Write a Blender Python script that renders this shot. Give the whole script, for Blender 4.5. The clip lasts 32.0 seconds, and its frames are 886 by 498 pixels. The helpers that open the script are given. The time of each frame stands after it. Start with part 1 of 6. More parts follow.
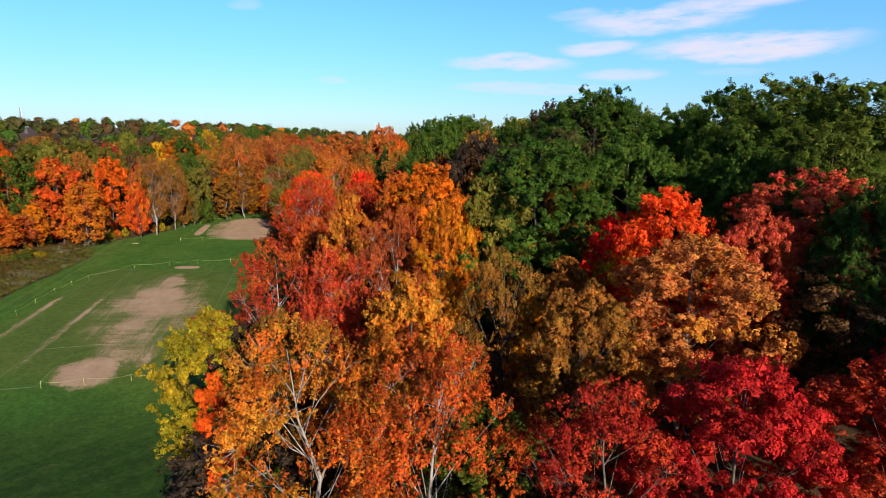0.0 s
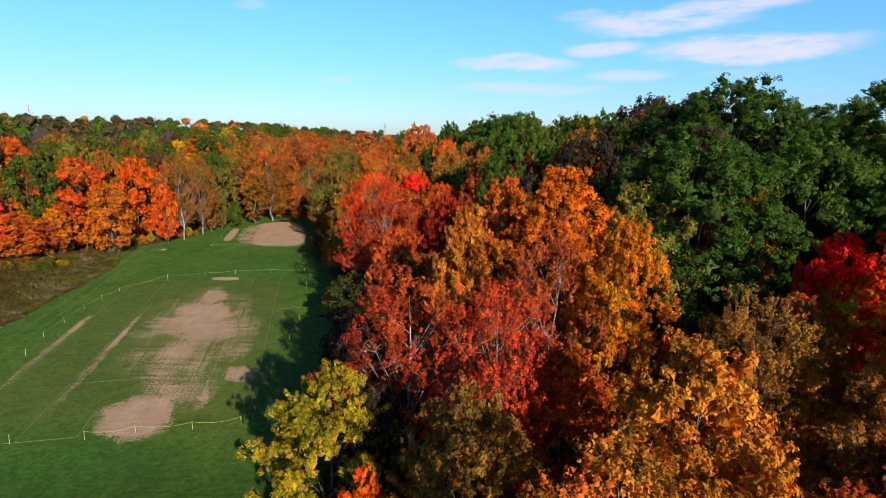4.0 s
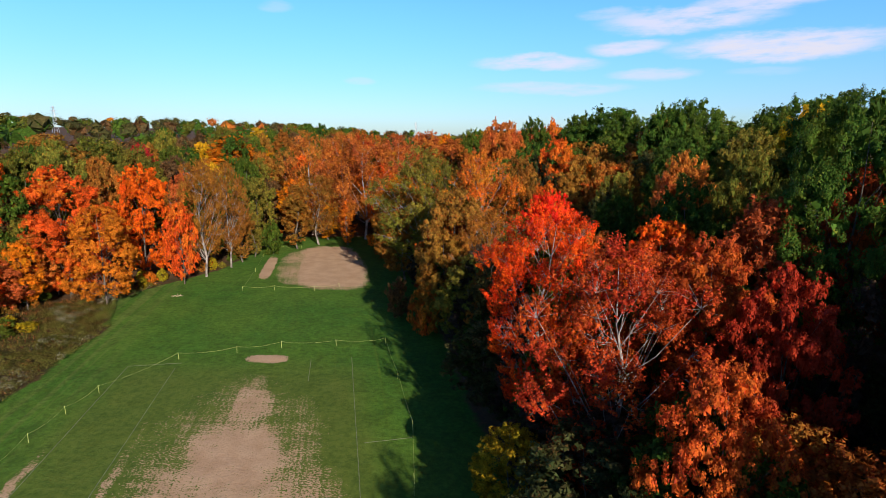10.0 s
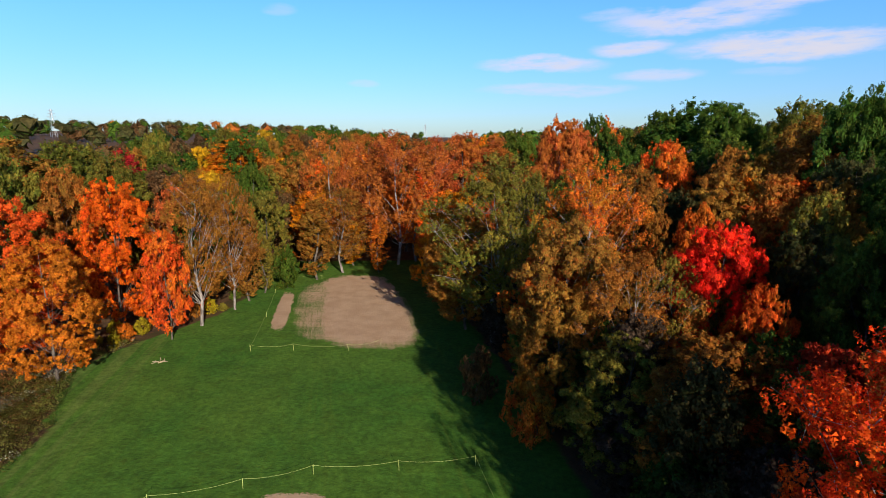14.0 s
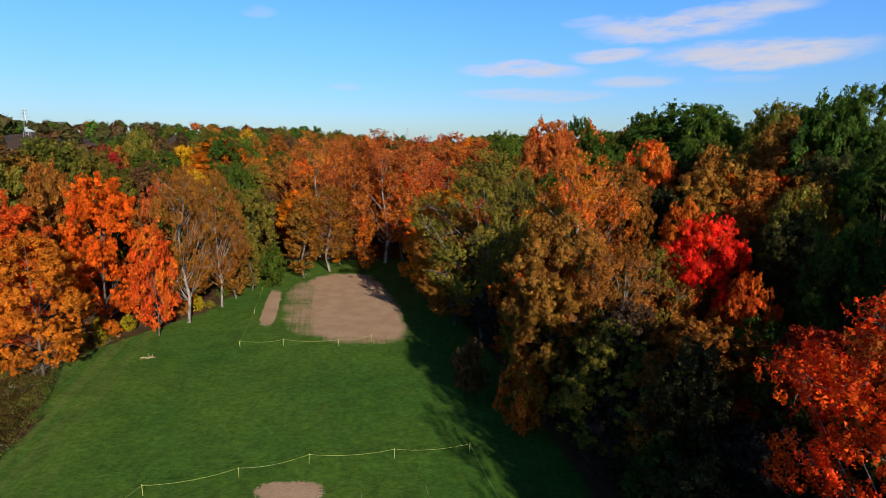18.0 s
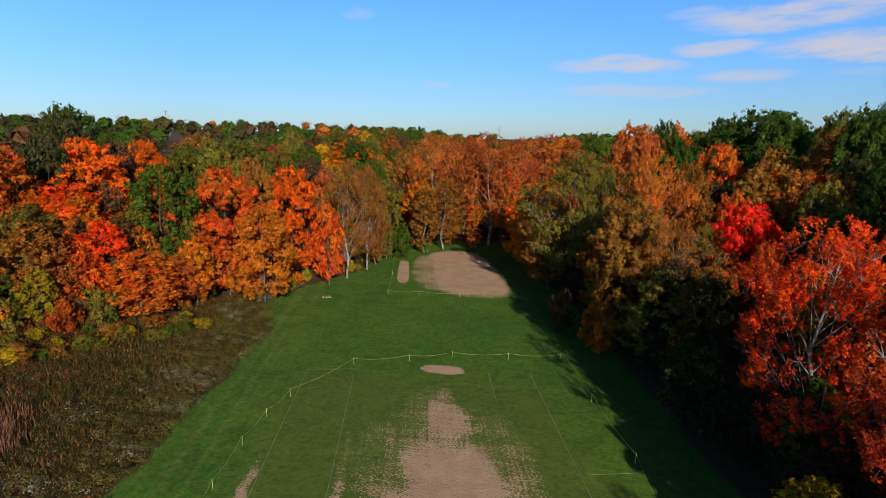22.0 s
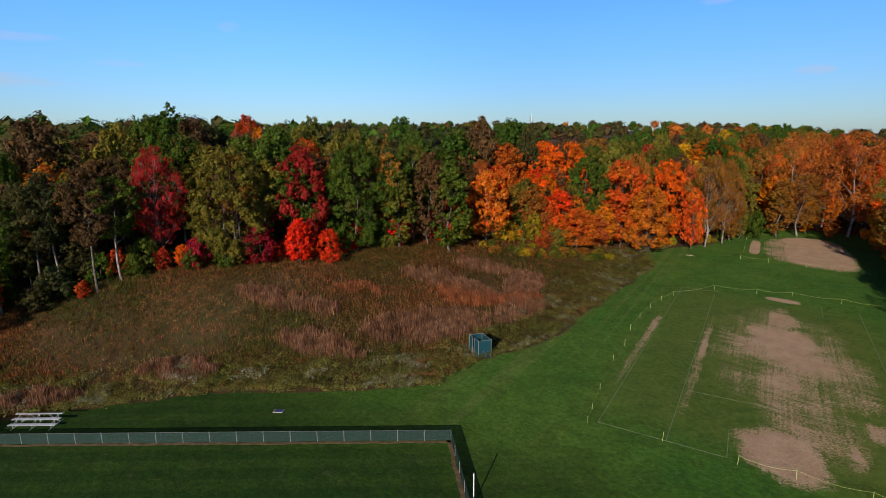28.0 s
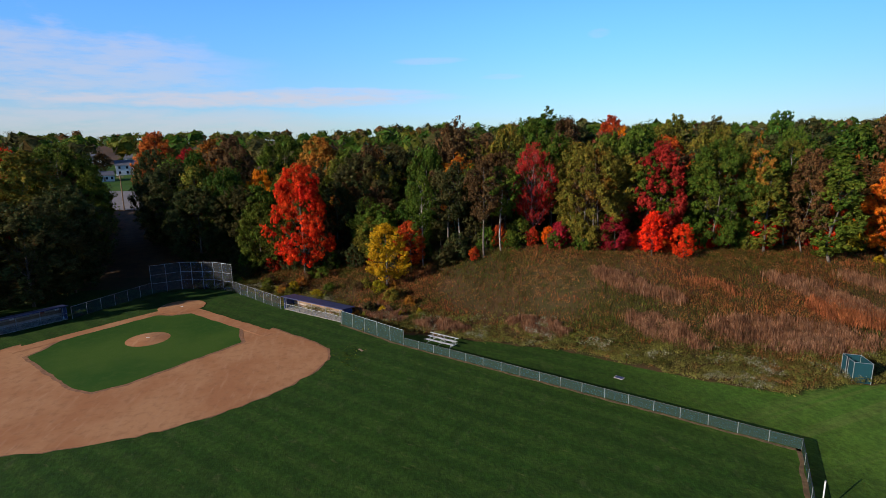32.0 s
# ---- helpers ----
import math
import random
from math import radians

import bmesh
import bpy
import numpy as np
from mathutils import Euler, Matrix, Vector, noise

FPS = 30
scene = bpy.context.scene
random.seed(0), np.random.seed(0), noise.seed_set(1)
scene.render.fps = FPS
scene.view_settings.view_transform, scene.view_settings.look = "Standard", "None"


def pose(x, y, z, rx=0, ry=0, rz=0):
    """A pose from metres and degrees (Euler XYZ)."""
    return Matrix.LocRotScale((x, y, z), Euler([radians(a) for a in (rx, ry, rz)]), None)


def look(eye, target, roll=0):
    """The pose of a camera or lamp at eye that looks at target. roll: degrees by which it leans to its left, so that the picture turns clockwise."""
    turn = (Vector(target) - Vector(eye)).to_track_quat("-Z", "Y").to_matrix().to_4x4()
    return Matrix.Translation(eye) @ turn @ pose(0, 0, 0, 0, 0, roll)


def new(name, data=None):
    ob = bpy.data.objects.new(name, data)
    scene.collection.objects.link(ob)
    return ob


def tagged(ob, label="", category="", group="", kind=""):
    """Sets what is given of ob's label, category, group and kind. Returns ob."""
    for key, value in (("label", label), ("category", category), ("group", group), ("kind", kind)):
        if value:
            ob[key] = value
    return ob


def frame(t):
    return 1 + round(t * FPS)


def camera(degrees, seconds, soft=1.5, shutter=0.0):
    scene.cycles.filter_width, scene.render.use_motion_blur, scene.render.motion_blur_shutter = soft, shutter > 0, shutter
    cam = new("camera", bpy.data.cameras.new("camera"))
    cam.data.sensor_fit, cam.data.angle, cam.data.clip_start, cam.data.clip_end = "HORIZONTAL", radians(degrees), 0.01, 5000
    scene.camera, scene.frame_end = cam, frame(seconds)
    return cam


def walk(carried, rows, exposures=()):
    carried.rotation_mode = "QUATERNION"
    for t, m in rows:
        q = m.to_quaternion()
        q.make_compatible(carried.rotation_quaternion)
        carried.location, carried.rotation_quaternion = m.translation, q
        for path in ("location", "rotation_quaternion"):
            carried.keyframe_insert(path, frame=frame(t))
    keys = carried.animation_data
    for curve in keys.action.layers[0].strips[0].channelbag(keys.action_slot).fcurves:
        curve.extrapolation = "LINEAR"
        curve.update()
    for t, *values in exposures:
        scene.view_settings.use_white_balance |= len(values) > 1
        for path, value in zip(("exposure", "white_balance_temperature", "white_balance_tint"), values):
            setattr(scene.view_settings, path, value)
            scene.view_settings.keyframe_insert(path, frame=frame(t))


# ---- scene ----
cam = camera(78.8, 32.0, soft=0.6)
PATH = [
    (0, (1.331, 1.076, 33.492), (1.32, 3.032, 33.075), 0.5),
    (0.5, (-0.079, 1.525, 33.428), (-0.105, 3.481, 33.01), 0.5),
    (1, (-1.66, 2.329, 33.336), (-1.695, 4.285, 32.918), 0.5),
    (1.5, (-3.17, 3.676, 33.237), (-3.207, 5.631, 32.818), 0.5),
    (2, (-4.652, 5.456, 33.128), (-4.681, 7.412, 32.709), 0.6),
    (2.5, (-6.345, 7.537, 33.093), (-6.365, 9.493, 32.673), 0.7),
    (4.5, (-15.445, 17.021, 32.93), (-15.472, 18.977, 32.514), 0.9),
    (5, (-17.88, 19.717, 32.976), (-17.919, 21.673, 32.56), 1.0),
    (5.5, (-20.246, 22.572, 33.038), (-20.296, 24.528, 32.622), 1.0),
    (6, (-22.574, 25.542, 33.084), (-22.631, 27.497, 32.667), 1.0),
    (6.5, (-24.701, 28.733, 33.111), (-24.765, 30.688, 32.692), 1.0),
    (7, (-26.605, 32.288, 33.087), (-26.674, 34.242, 32.667), 0.9),
    (7.5, (-28.193, 36.38, 33.023), (-28.269, 38.334, 32.602), 0.8),
    (8, (-29.625, 40.874, 32.94), (-29.71, 42.828, 32.52), 0.7),
    (8.5, (-30.946, 45.585, 32.855), (-31.037, 47.538, 32.436), 0.7),
    (9, (-32.177, 50.459, 32.73), (-32.275, 52.412, 32.31), 0.7),
    (9.5, (-33.372, 55.381, 32.488), (-33.473, 57.334, 32.069), 0.5),
    (10, (-34.486, 60.459, 32.328), (-34.59, 62.413, 31.912), 0.5),
    (10.5, (-35.549, 65.378, 32.292), (-35.656, 67.331, 31.877), 0.6),
    (11, (-36.976, 70.133, 32.286), (-37.086, 72.087, 31.871), 0.5),
    (11.5, (-38.887, 74.515, 32.275), (-39.002, 76.468, 31.858), 0.5),
    (12, (-41.133, 78.683, 32.284), (-41.255, 80.635, 31.865), 0.5),
    (12.5, (-43.4, 82.737, 32.295), (-43.52, 84.689, 31.876), 0.4),
    (13, (-45.475, 86.506, 32.317), (-45.591, 88.459, 31.9), 0.3),
    (13.5, (-46.985, 89.283, 32.313), (-47.105, 91.236, 31.9), 0.2),
    (15.5, (-48.741, 93.174, 31.333), (-48.854, 95.13, 30.93), 0.3),
    (16, (-48.742, 93.335, 31.207), (-48.837, 95.292, 30.805), 0.3),
    (16.5, (-48.723, 93.215, 31.114), (-48.795, 95.173, 30.715), 0.4),
    (17, (-48.838, 92.688, 31.047), (-48.895, 94.648, 30.652), 0.5),
    (17.5, (-49.059, 91.576, 31.027), (-49.107, 93.536, 30.632), 0.5),
    (18, (-49.237, 89.954, 31.016), (-49.288, 91.914, 30.622), 0.6),
    (18.5, (-49.349, 87.728, 31.048), (-49.407, 89.688, 30.654), 0.6),
    (19, (-49.415, 85.159, 31.112), (-49.48, 87.118, 30.717), 0.7),
    (19.5, (-49.514, 82.256, 31.227), (-49.583, 84.215, 30.831), 0.7),
    (20, (-49.669, 78.987, 31.417), (-49.74, 80.946, 31.02), 0.8),
    (20.5, (-49.898, 75.316, 31.612), (-49.965, 77.275, 31.214), 0.8),
    (21, (-50.186, 71.394, 31.777), (-50.267, 73.352, 31.377), 0.8),
    (21.5, (-50.547, 67.315, 31.939), (-50.752, 69.263, 31.535), 0.8),
    (22, (-50.866, 63.07, 32.05), (-51.231, 64.994, 31.644), 0.8),
    (22.5, (-51.052, 58.638, 32.108), (-51.613, 60.514, 31.699), 0.7),
    (23, (-51.061, 54.162, 32.166), (-51.801, 55.974, 31.754), 0.6),
    (23.5, (-50.783, 49.645, 32.268), (-51.674, 51.387, 31.854), 0.7),
    (24, (-50.115, 45.05, 32.372), (-51.057, 46.765, 31.957), 0.7),
    (24.5, (-49.122, 40.524, 32.476), (-50.093, 42.222, 32.059), 0.7),
    (26.5, (-43.799, 22.789, 33.218), (-44.867, 24.428, 32.801), -0.1),
    (27, (-42.155, 18.436, 33.271), (-43.353, 19.983, 32.853), -0.1),
    (27.5, (-40.283, 14.316, 33.291), (-41.532, 15.822, 32.874), -0.2),
    (28, (-38.37, 10.634, 33.262), (-39.757, 12.014, 32.845), -0.3),
    (28.2, (-37.619, 9.374, 33.263), (-39.067, 10.687, 32.845), -0.5),
    (28.5, (-36.575, 7.797, 33.269), (-38.073, 9.056, 32.854), -0.4),
    (29, (-35.148, 5.935, 33.198), (-36.689, 7.14, 32.782), -0.6),
    (29.5, (-34.084, 5.091, 33.036), (-35.673, 6.233, 32.622), -0.7),
    (30, (-33.445, 4.977, 32.802), (-35.058, 6.086, 32.391), -0.7),
    (30.5, (-33.062, 5.055, 32.569), (-34.715, 6.103, 32.16), -0.8),
    (31, (-32.764, 5.169, 32.36), (-34.539, 5.997, 31.956), -0.9),
    (31.5, (-32.379, 5.177, 32.166), (-34.278, 5.663, 31.769), -1.0),
    (32, (-31.896, 5.126, 32.043), (-33.833, 5.429, 31.648), -0.9),
]
walk(cam, [(t, look(eye, target, roll)) for t, eye, target, roll in PATH],
     exposures=[(0, 0.56), (9, 0.54), (13, 0.45), (17, 0.25), (21, 0.12), (24, 0.04), (28, -0.05), (30, 0.0), (32, 0.20)])

# ---- light ----
SUN_DIR = Vector((0.42, -0.91, 0.0)).normalized()
SUN_ELEV = radians(20.5)
world = bpy.data.worlds.new("sky_world")
scene.world = world
world.use_nodes = True


class Nodes:
    """Short hand for node trees: every method adds a node and returns its output."""

    def __init__(self, tree):
        self.tree = tree
        tree.nodes.clear()

    def add(self, kind, **props):
        n = self.tree.nodes.new(kind)
        for k, v in props.items():
            setattr(n, k, v)
        return n

    def put(self, socket, value):
        if isinstance(value, bpy.types.NodeSocket):
            self.tree.links.new(value, socket)
        elif value is not None:
            socket.default_value = value

    def math(self, op, a, b=None, c=None, clamp=False):
        n = self.add("ShaderNodeMath", operation=op, use_clamp=clamp)
        for i, v in enumerate((a, b, c)):
            self.put(n.inputs[i], v)
        return n.outputs[0]

    def step(self, v, lo, hi, a=0.0, b=1.0):
        n = self.add("ShaderNodeMapRange", interpolation_type="SMOOTHSTEP")
        for i, x in enumerate((v, lo, hi, a, b)):
            self.put(n.inputs[i], x)
        return n.outputs[0]

    def noise(self, vec, scale, detail=2.0, rough=0.5, out=0, dist=0.0):
        n = self.add("ShaderNodeTexNoise")
        self.put(n.inputs["Vector"], vec)
        n.inputs["Scale"].default_value = scale
        n.inputs["Detail"].default_value = detail
        n.inputs["Roughness"].default_value = rough
        n.inputs["Distortion"].default_value = dist
        return n.outputs[out]

    def mix(self, f, a, b):
        n = self.add("ShaderNodeMix", data_type="RGBA")
        self.put(n.inputs[0], f)
        for s, v in ((n.inputs[6], a), (n.inputs[7], b)):
            self.put(s, (*v, 1) if isinstance(v, tuple) and len(v) == 3 else v)
        return n.outputs[2]

    def scale(self, vec, xyz):
        n = self.add("ShaderNodeVectorMath", operation="MULTIPLY")
        self.put(n.inputs[0], vec)
        n.inputs[1].default_value = xyz
        return n.outputs[0]

    def shift(self, vec, other):
        n = self.add("ShaderNodeVectorMath", operation="ADD")
        self.put(n.inputs[0], vec)
        self.put(n.inputs[1], other)
        return n.outputs[0]

    def split(self, vec):
        n = self.add("ShaderNodeSeparateXYZ")
        self.put(n.inputs[0], vec)
        return n.outputs

    def gain(self, col, value, sat=1.0, hue=0.5):
        n = self.add("ShaderNodeHueSaturation")
        self.put(n.inputs["Value"], value)
        self.put(n.inputs["Saturation"], sat)
        self.put(n.inputs["Hue"], hue)
        self.put(n.inputs["Color"], col)
        return n.outputs[0]


def build_sky():
    g = Nodes(world.node_tree)
    sky = g.add("ShaderNodeTexSky", sky_type="NISHITA", sun_disc=False)
    sky.sun_elevation = SUN_ELEV
    sky.sun_rotation = math.atan2(SUN_DIR.x, SUN_DIR.y)
    sky.altitude, sky.air_density, sky.dust_density, sky.ozone_density = 200, 1.0, 0.3, 1.6
    way = g.add("ShaderNodeTexCoord").outputs["Generated"]
    x, y, z = g.split(way)
    az = g.math("ARCTAN2", x, y)                       # 0 to the north, positive to the east
    flat = g.math("SQRT", g.math("ADD", g.math("MULTIPLY", x, x), g.math("MULTIPLY", y, y)))
    el = g.math("ARCTAN2", z, flat)
    # wisps of cirrus: azimuth, elevation, half length, half height, in degrees
    wob = g.noise(g.scale(way, (7, 7, 22)), 1.0, 5, 0.62)
    fine = g.noise(g.scale(way, (16, 16, 90)), 1.0, 5, 0.6)
    total = None
    for a, e, ra, re, s in WISPS:
        dx = g.math("DIVIDE", g.math("SUBTRACT", az, radians(a)), radians(ra))
        dy = g.math("DIVIDE", g.math("SUBTRACT", el, radians(e)), radians(re))
        dy = g.math("ADD", dy, g.math("MULTIPLY", g.math("SUBTRACT", wob, 0.5), 2.2))
        d = g.math("ADD", g.math("MULTIPLY", dx, dx), g.math("MULTIPLY", dy, dy))
        m = g.math("MULTIPLY", g.step(d, 0.15, 1.25, 1.0, 0.0), s)
        total = m if total is None else g.math("MAXIMUM", total, m)
    thin = g.math("MULTIPLY", g.step(fine, 0.12, 0.62), total)
    # deep blue overhead, paler towards the horizon
    low = g.mix(g.step(el, 0.0, 0.24), (0.74, 1.05, 1.66), (0.77, 1.50, 2.48))
    tint = g.mix(g.step(el, 0.42, 0.85), low, (0.13, 0.165, 0.23))
    haze = g.add("ShaderNodeMix", data_type="RGBA", blend_type="MULTIPLY")
    haze.inputs[0].default_value = 1.0
    g.put(haze.inputs[6], sky.outputs[0])
    g.put(haze.inputs[7], g.gain(tint, g.math("MULTIPLY", g.step(x, -1.1, -0.55, 1.5, 1.0), g.step(x, 0.0, 0.7, 1.0, 1.10))))
    haze = haze.outputs[2]
    col = g.mix(thin, haze, (9.0, 8.6, 9.6))
    bg = g.add("ShaderNodeBackground")
    g.put(bg.inputs[0], col)
    bg.inputs[1].default_value = SKY_STRENGTH
    out = g.add("ShaderNodeOutputWorld")
    g.put(out.inputs[0], bg.outputs[0])


SKY_STRENGTH = 0.064
WISPS = [(6.3, 7.0, 6.6, 0.90, 0.80), (14.9, 8.3, 4.0, 0.78, 0.80), (7.8, 4.6, 8.0, 0.66, 0.50), (17.2, 5.8, 4.3, 0.66, 0.60),
         (27.1, 7.8, 9.4, 1.32, 0.90), (19.7, 10.4, 8.0, 1.20, 0.80), (25.6, 11.4, 6.3, 0.84, 0.75), (12.6, 11.2, 2.9, 0.60, 0.40),
         (-11.6, 5.1, 1.7, 0.42, 0.30), (-19.4, 11.7, 1.7, 0.54, 0.25), (26.7, 5.7, 3.4, 0.42, 0.20), (-103.1, 4.2, 24.0, 0.78, 0.75),
         (-116.5, 2.5, 14.8, 0.84, 0.50), (-82.2, 7.8, 4.0, 0.36, 0.25), (-65.5, 9.8, 1.1, 0.42, 0.20), (-74.8, 6.2, 2.3, 0.30, 0.20),
         (-91.4, 4.8, 10.3, 0.60, 0.50), (-122.0, 6.5, 24.0, 3.6, 0.50), (-114.0, 2.0, 26.0, 1.6, 0.45)]
build_sky()
sun_data = bpy.data.lights.new("sun", "SUN")
sun_data.energy, sun_data.angle, sun_data.color = 5.0, radians(0.53), (1.0, 0.90, 0.76)
sun = new("sun", sun_data)
sun.matrix_world = look((0, 0, 300), Vector((0, 0, 300)) - (SUN_DIR * math.cos(SUN_ELEV) + Vector((0, 0, math.sin(SUN_ELEV)))))
scene.view_settings.exposure = 0.0


# ---- the lie of the land ----
def along(y, rows):
    """Piecewise linear: x at y along an edge of the plan."""
    if y <= rows[0][0]:
        return rows[0][1]
    for (y0, x0), (y1, x1) in zip(rows, rows[1:]):
        if y <= y1:
            return x0 + (x1 - x0) * (y - y0) / (y1 - y0)
    return rows[-1][1]


def smooth(v, lo, hi):
    v = min(1.0, max(0.0, (v - lo) / (hi - lo)))
    return v * v * (3 - 2 * v)


# edge of the mown grass on the west, edge of the woods on the west, foot of the tree row on the east: (y, x)
MOWN = [(-90, -168), (-40, -158), (-22, -155), (-10, -139), (2, -128), (5, -121), (20, -115), (36, -106), (48, -94.5), (57, -87), (66, -88),
        (83, -85.5), (110, -90), (142, -95), (158, -104), (166, -102), (174, -98.5), (185, -94), (210, -94), (232, -94)]
WOODS = [(-90, -176), (-30, -166), (0, -160), (12, -152), (30, -144), (51, -138), (77, -129), (106, -124), (125, -117), (140, -112), (160, -107),
         (172, -101), (184, -96), (210, -97), (232, -96)]
ROW = [(-60, -4), (0, -10), (45, -21), (86, -27), (105, -30), (120, -34), (150, -40), (180, -48), (205, -55), (232, -58)]


def land(x, y):
    w = along(y, MOWN) - x
    rise = 9.2 * smooth(w, 3, 42) * (0.35 + 0.65 * smooth(y, 6, 44)) * (1 - 0.35 * smooth(y, 140, 200))
    rise += 8.0 * smooth(w, 42, 190)
    e = x - along(y, ROW)
    rise += 13.5 * smooth(e, 10, 62) * (1 - 0.55 * smooth(y, 140, 260))
    rise += 7.0 * smooth(y, 236, 420) * (1 - smooth(w, 0, 120))
    if w > 4 or e > 4 or y > 236:
        k = smooth(max(w, e, y - 232), 4, 40)
        rise += k * 1.2 * noise.noise((x * 0.02, y * 0.02, 3.0))
    d = math.hypot(x + 60, y - 80)
    if d > 170:
        away = abs(math.atan2(x + 60, y - 80))
        rise += min(26.0, 0.021 * (d - 170)) * (0.30 + 0.70 * smooth(away, 0.12, 0.5)) * (1 + 0.35 * noise.noise((x * 0.003, y * 0.003, 7.0)))
    return rise


# ---- materials ----
def material(name):
    m = bpy.data.materials.new(name)
    m.use_nodes = True
    return m, Nodes(m.node_tree)


def finish(g, shader):
    g.put(g.add("ShaderNodeOutputMaterial").inputs[0], shader)


def surface(g, col, rough=0.8, bump=None, strength=0.3, dist=0.05, metal=0.0, spec=0.3):
    b = g.add("ShaderNodeBsdfPrincipled")
    g.put(b.inputs["Base Color"], col if not isinstance(col, tuple) or len(col) == 4 else (*col, 1))
    g.put(b.inputs["Roughness"], rough)
    b.inputs["Metallic"].default_value = metal
    b.inputs["Specular IOR Level"].default_value = spec
    if bump is not None:
        n = g.add("ShaderNodeBump")
        n.inputs["Strength"].default_value, n.inputs["Distance"].default_value = strength, dist
        g.put(n.inputs["Height"], bump)
        g.put(b.inputs["Normal"], n.outputs[0])
    return b.outputs[0]


def leaf_material(name, a, b, c, patch=0.22, share=0.5):
    """Leaves of one tree: colours a and b in drifts through the crown, single leaves of c, lighter and darker leaves."""
    m, g = material(name)
    geo = g.add("ShaderNodeNewGeometry")
    tree = g.add("ShaderNodeObjectInfo").outputs["Random"]
    isle = geo.outputs["Random Per Island"]
    pos = g.shift(g.add("ShaderNodeTexCoord").outputs["Object"], g.math("MULTIPLY", tree, 90.0))
    drift = g.noise(pos, patch, 3, 0.6)
    f = g.step(g.math("ADD", drift, g.math("MULTIPLY", g.math("SUBTRACT", tree, 0.5), 0.34)), share - 0.10, share + 0.12)
    col = g.mix(f, a, b)
    col = g.mix(g.step(g.math("FRACT", g.math("MULTIPLY", isle, 7.3)), 0.80, 0.95, 0.0, 0.85), col, c)
    val = g.math("ADD", 0.56, g.math("MULTIPLY", isle, 0.66))
    val = g.math("MULTIPLY", val, g.step(g.noise(pos, 0.55, 3, 0.65), 0.32, 0.68, 0.62, 1.42))
    val = g.math("MULTIPLY", val, g.math("ADD", 0.82, g.math("MULTIPLY", g.math("FRACT", g.math("MULTIPLY", tree, 13.7)), 0.36)))
    hue = g.math("ADD", 0.4925, g.math("MULTIPLY", g.math("FRACT", g.math("MULTIPLY", tree, 5.1)), 0.011))
    col = g.gain(col, val, 1.0, hue)
    front = surface(g, col, 0.65, spec=0.07)
    back = g.add("ShaderNodeBsdfTranslucent")
    g.put(back.inputs[0], col)
    mix = g.add("ShaderNodeMixShader")
    mix.inputs[0].default_value = 0.34
    g.put(mix.inputs[1], front)
    g.put(mix.inputs[2], back.outputs[0])
    finish(g, mix.outputs[0])
    return m


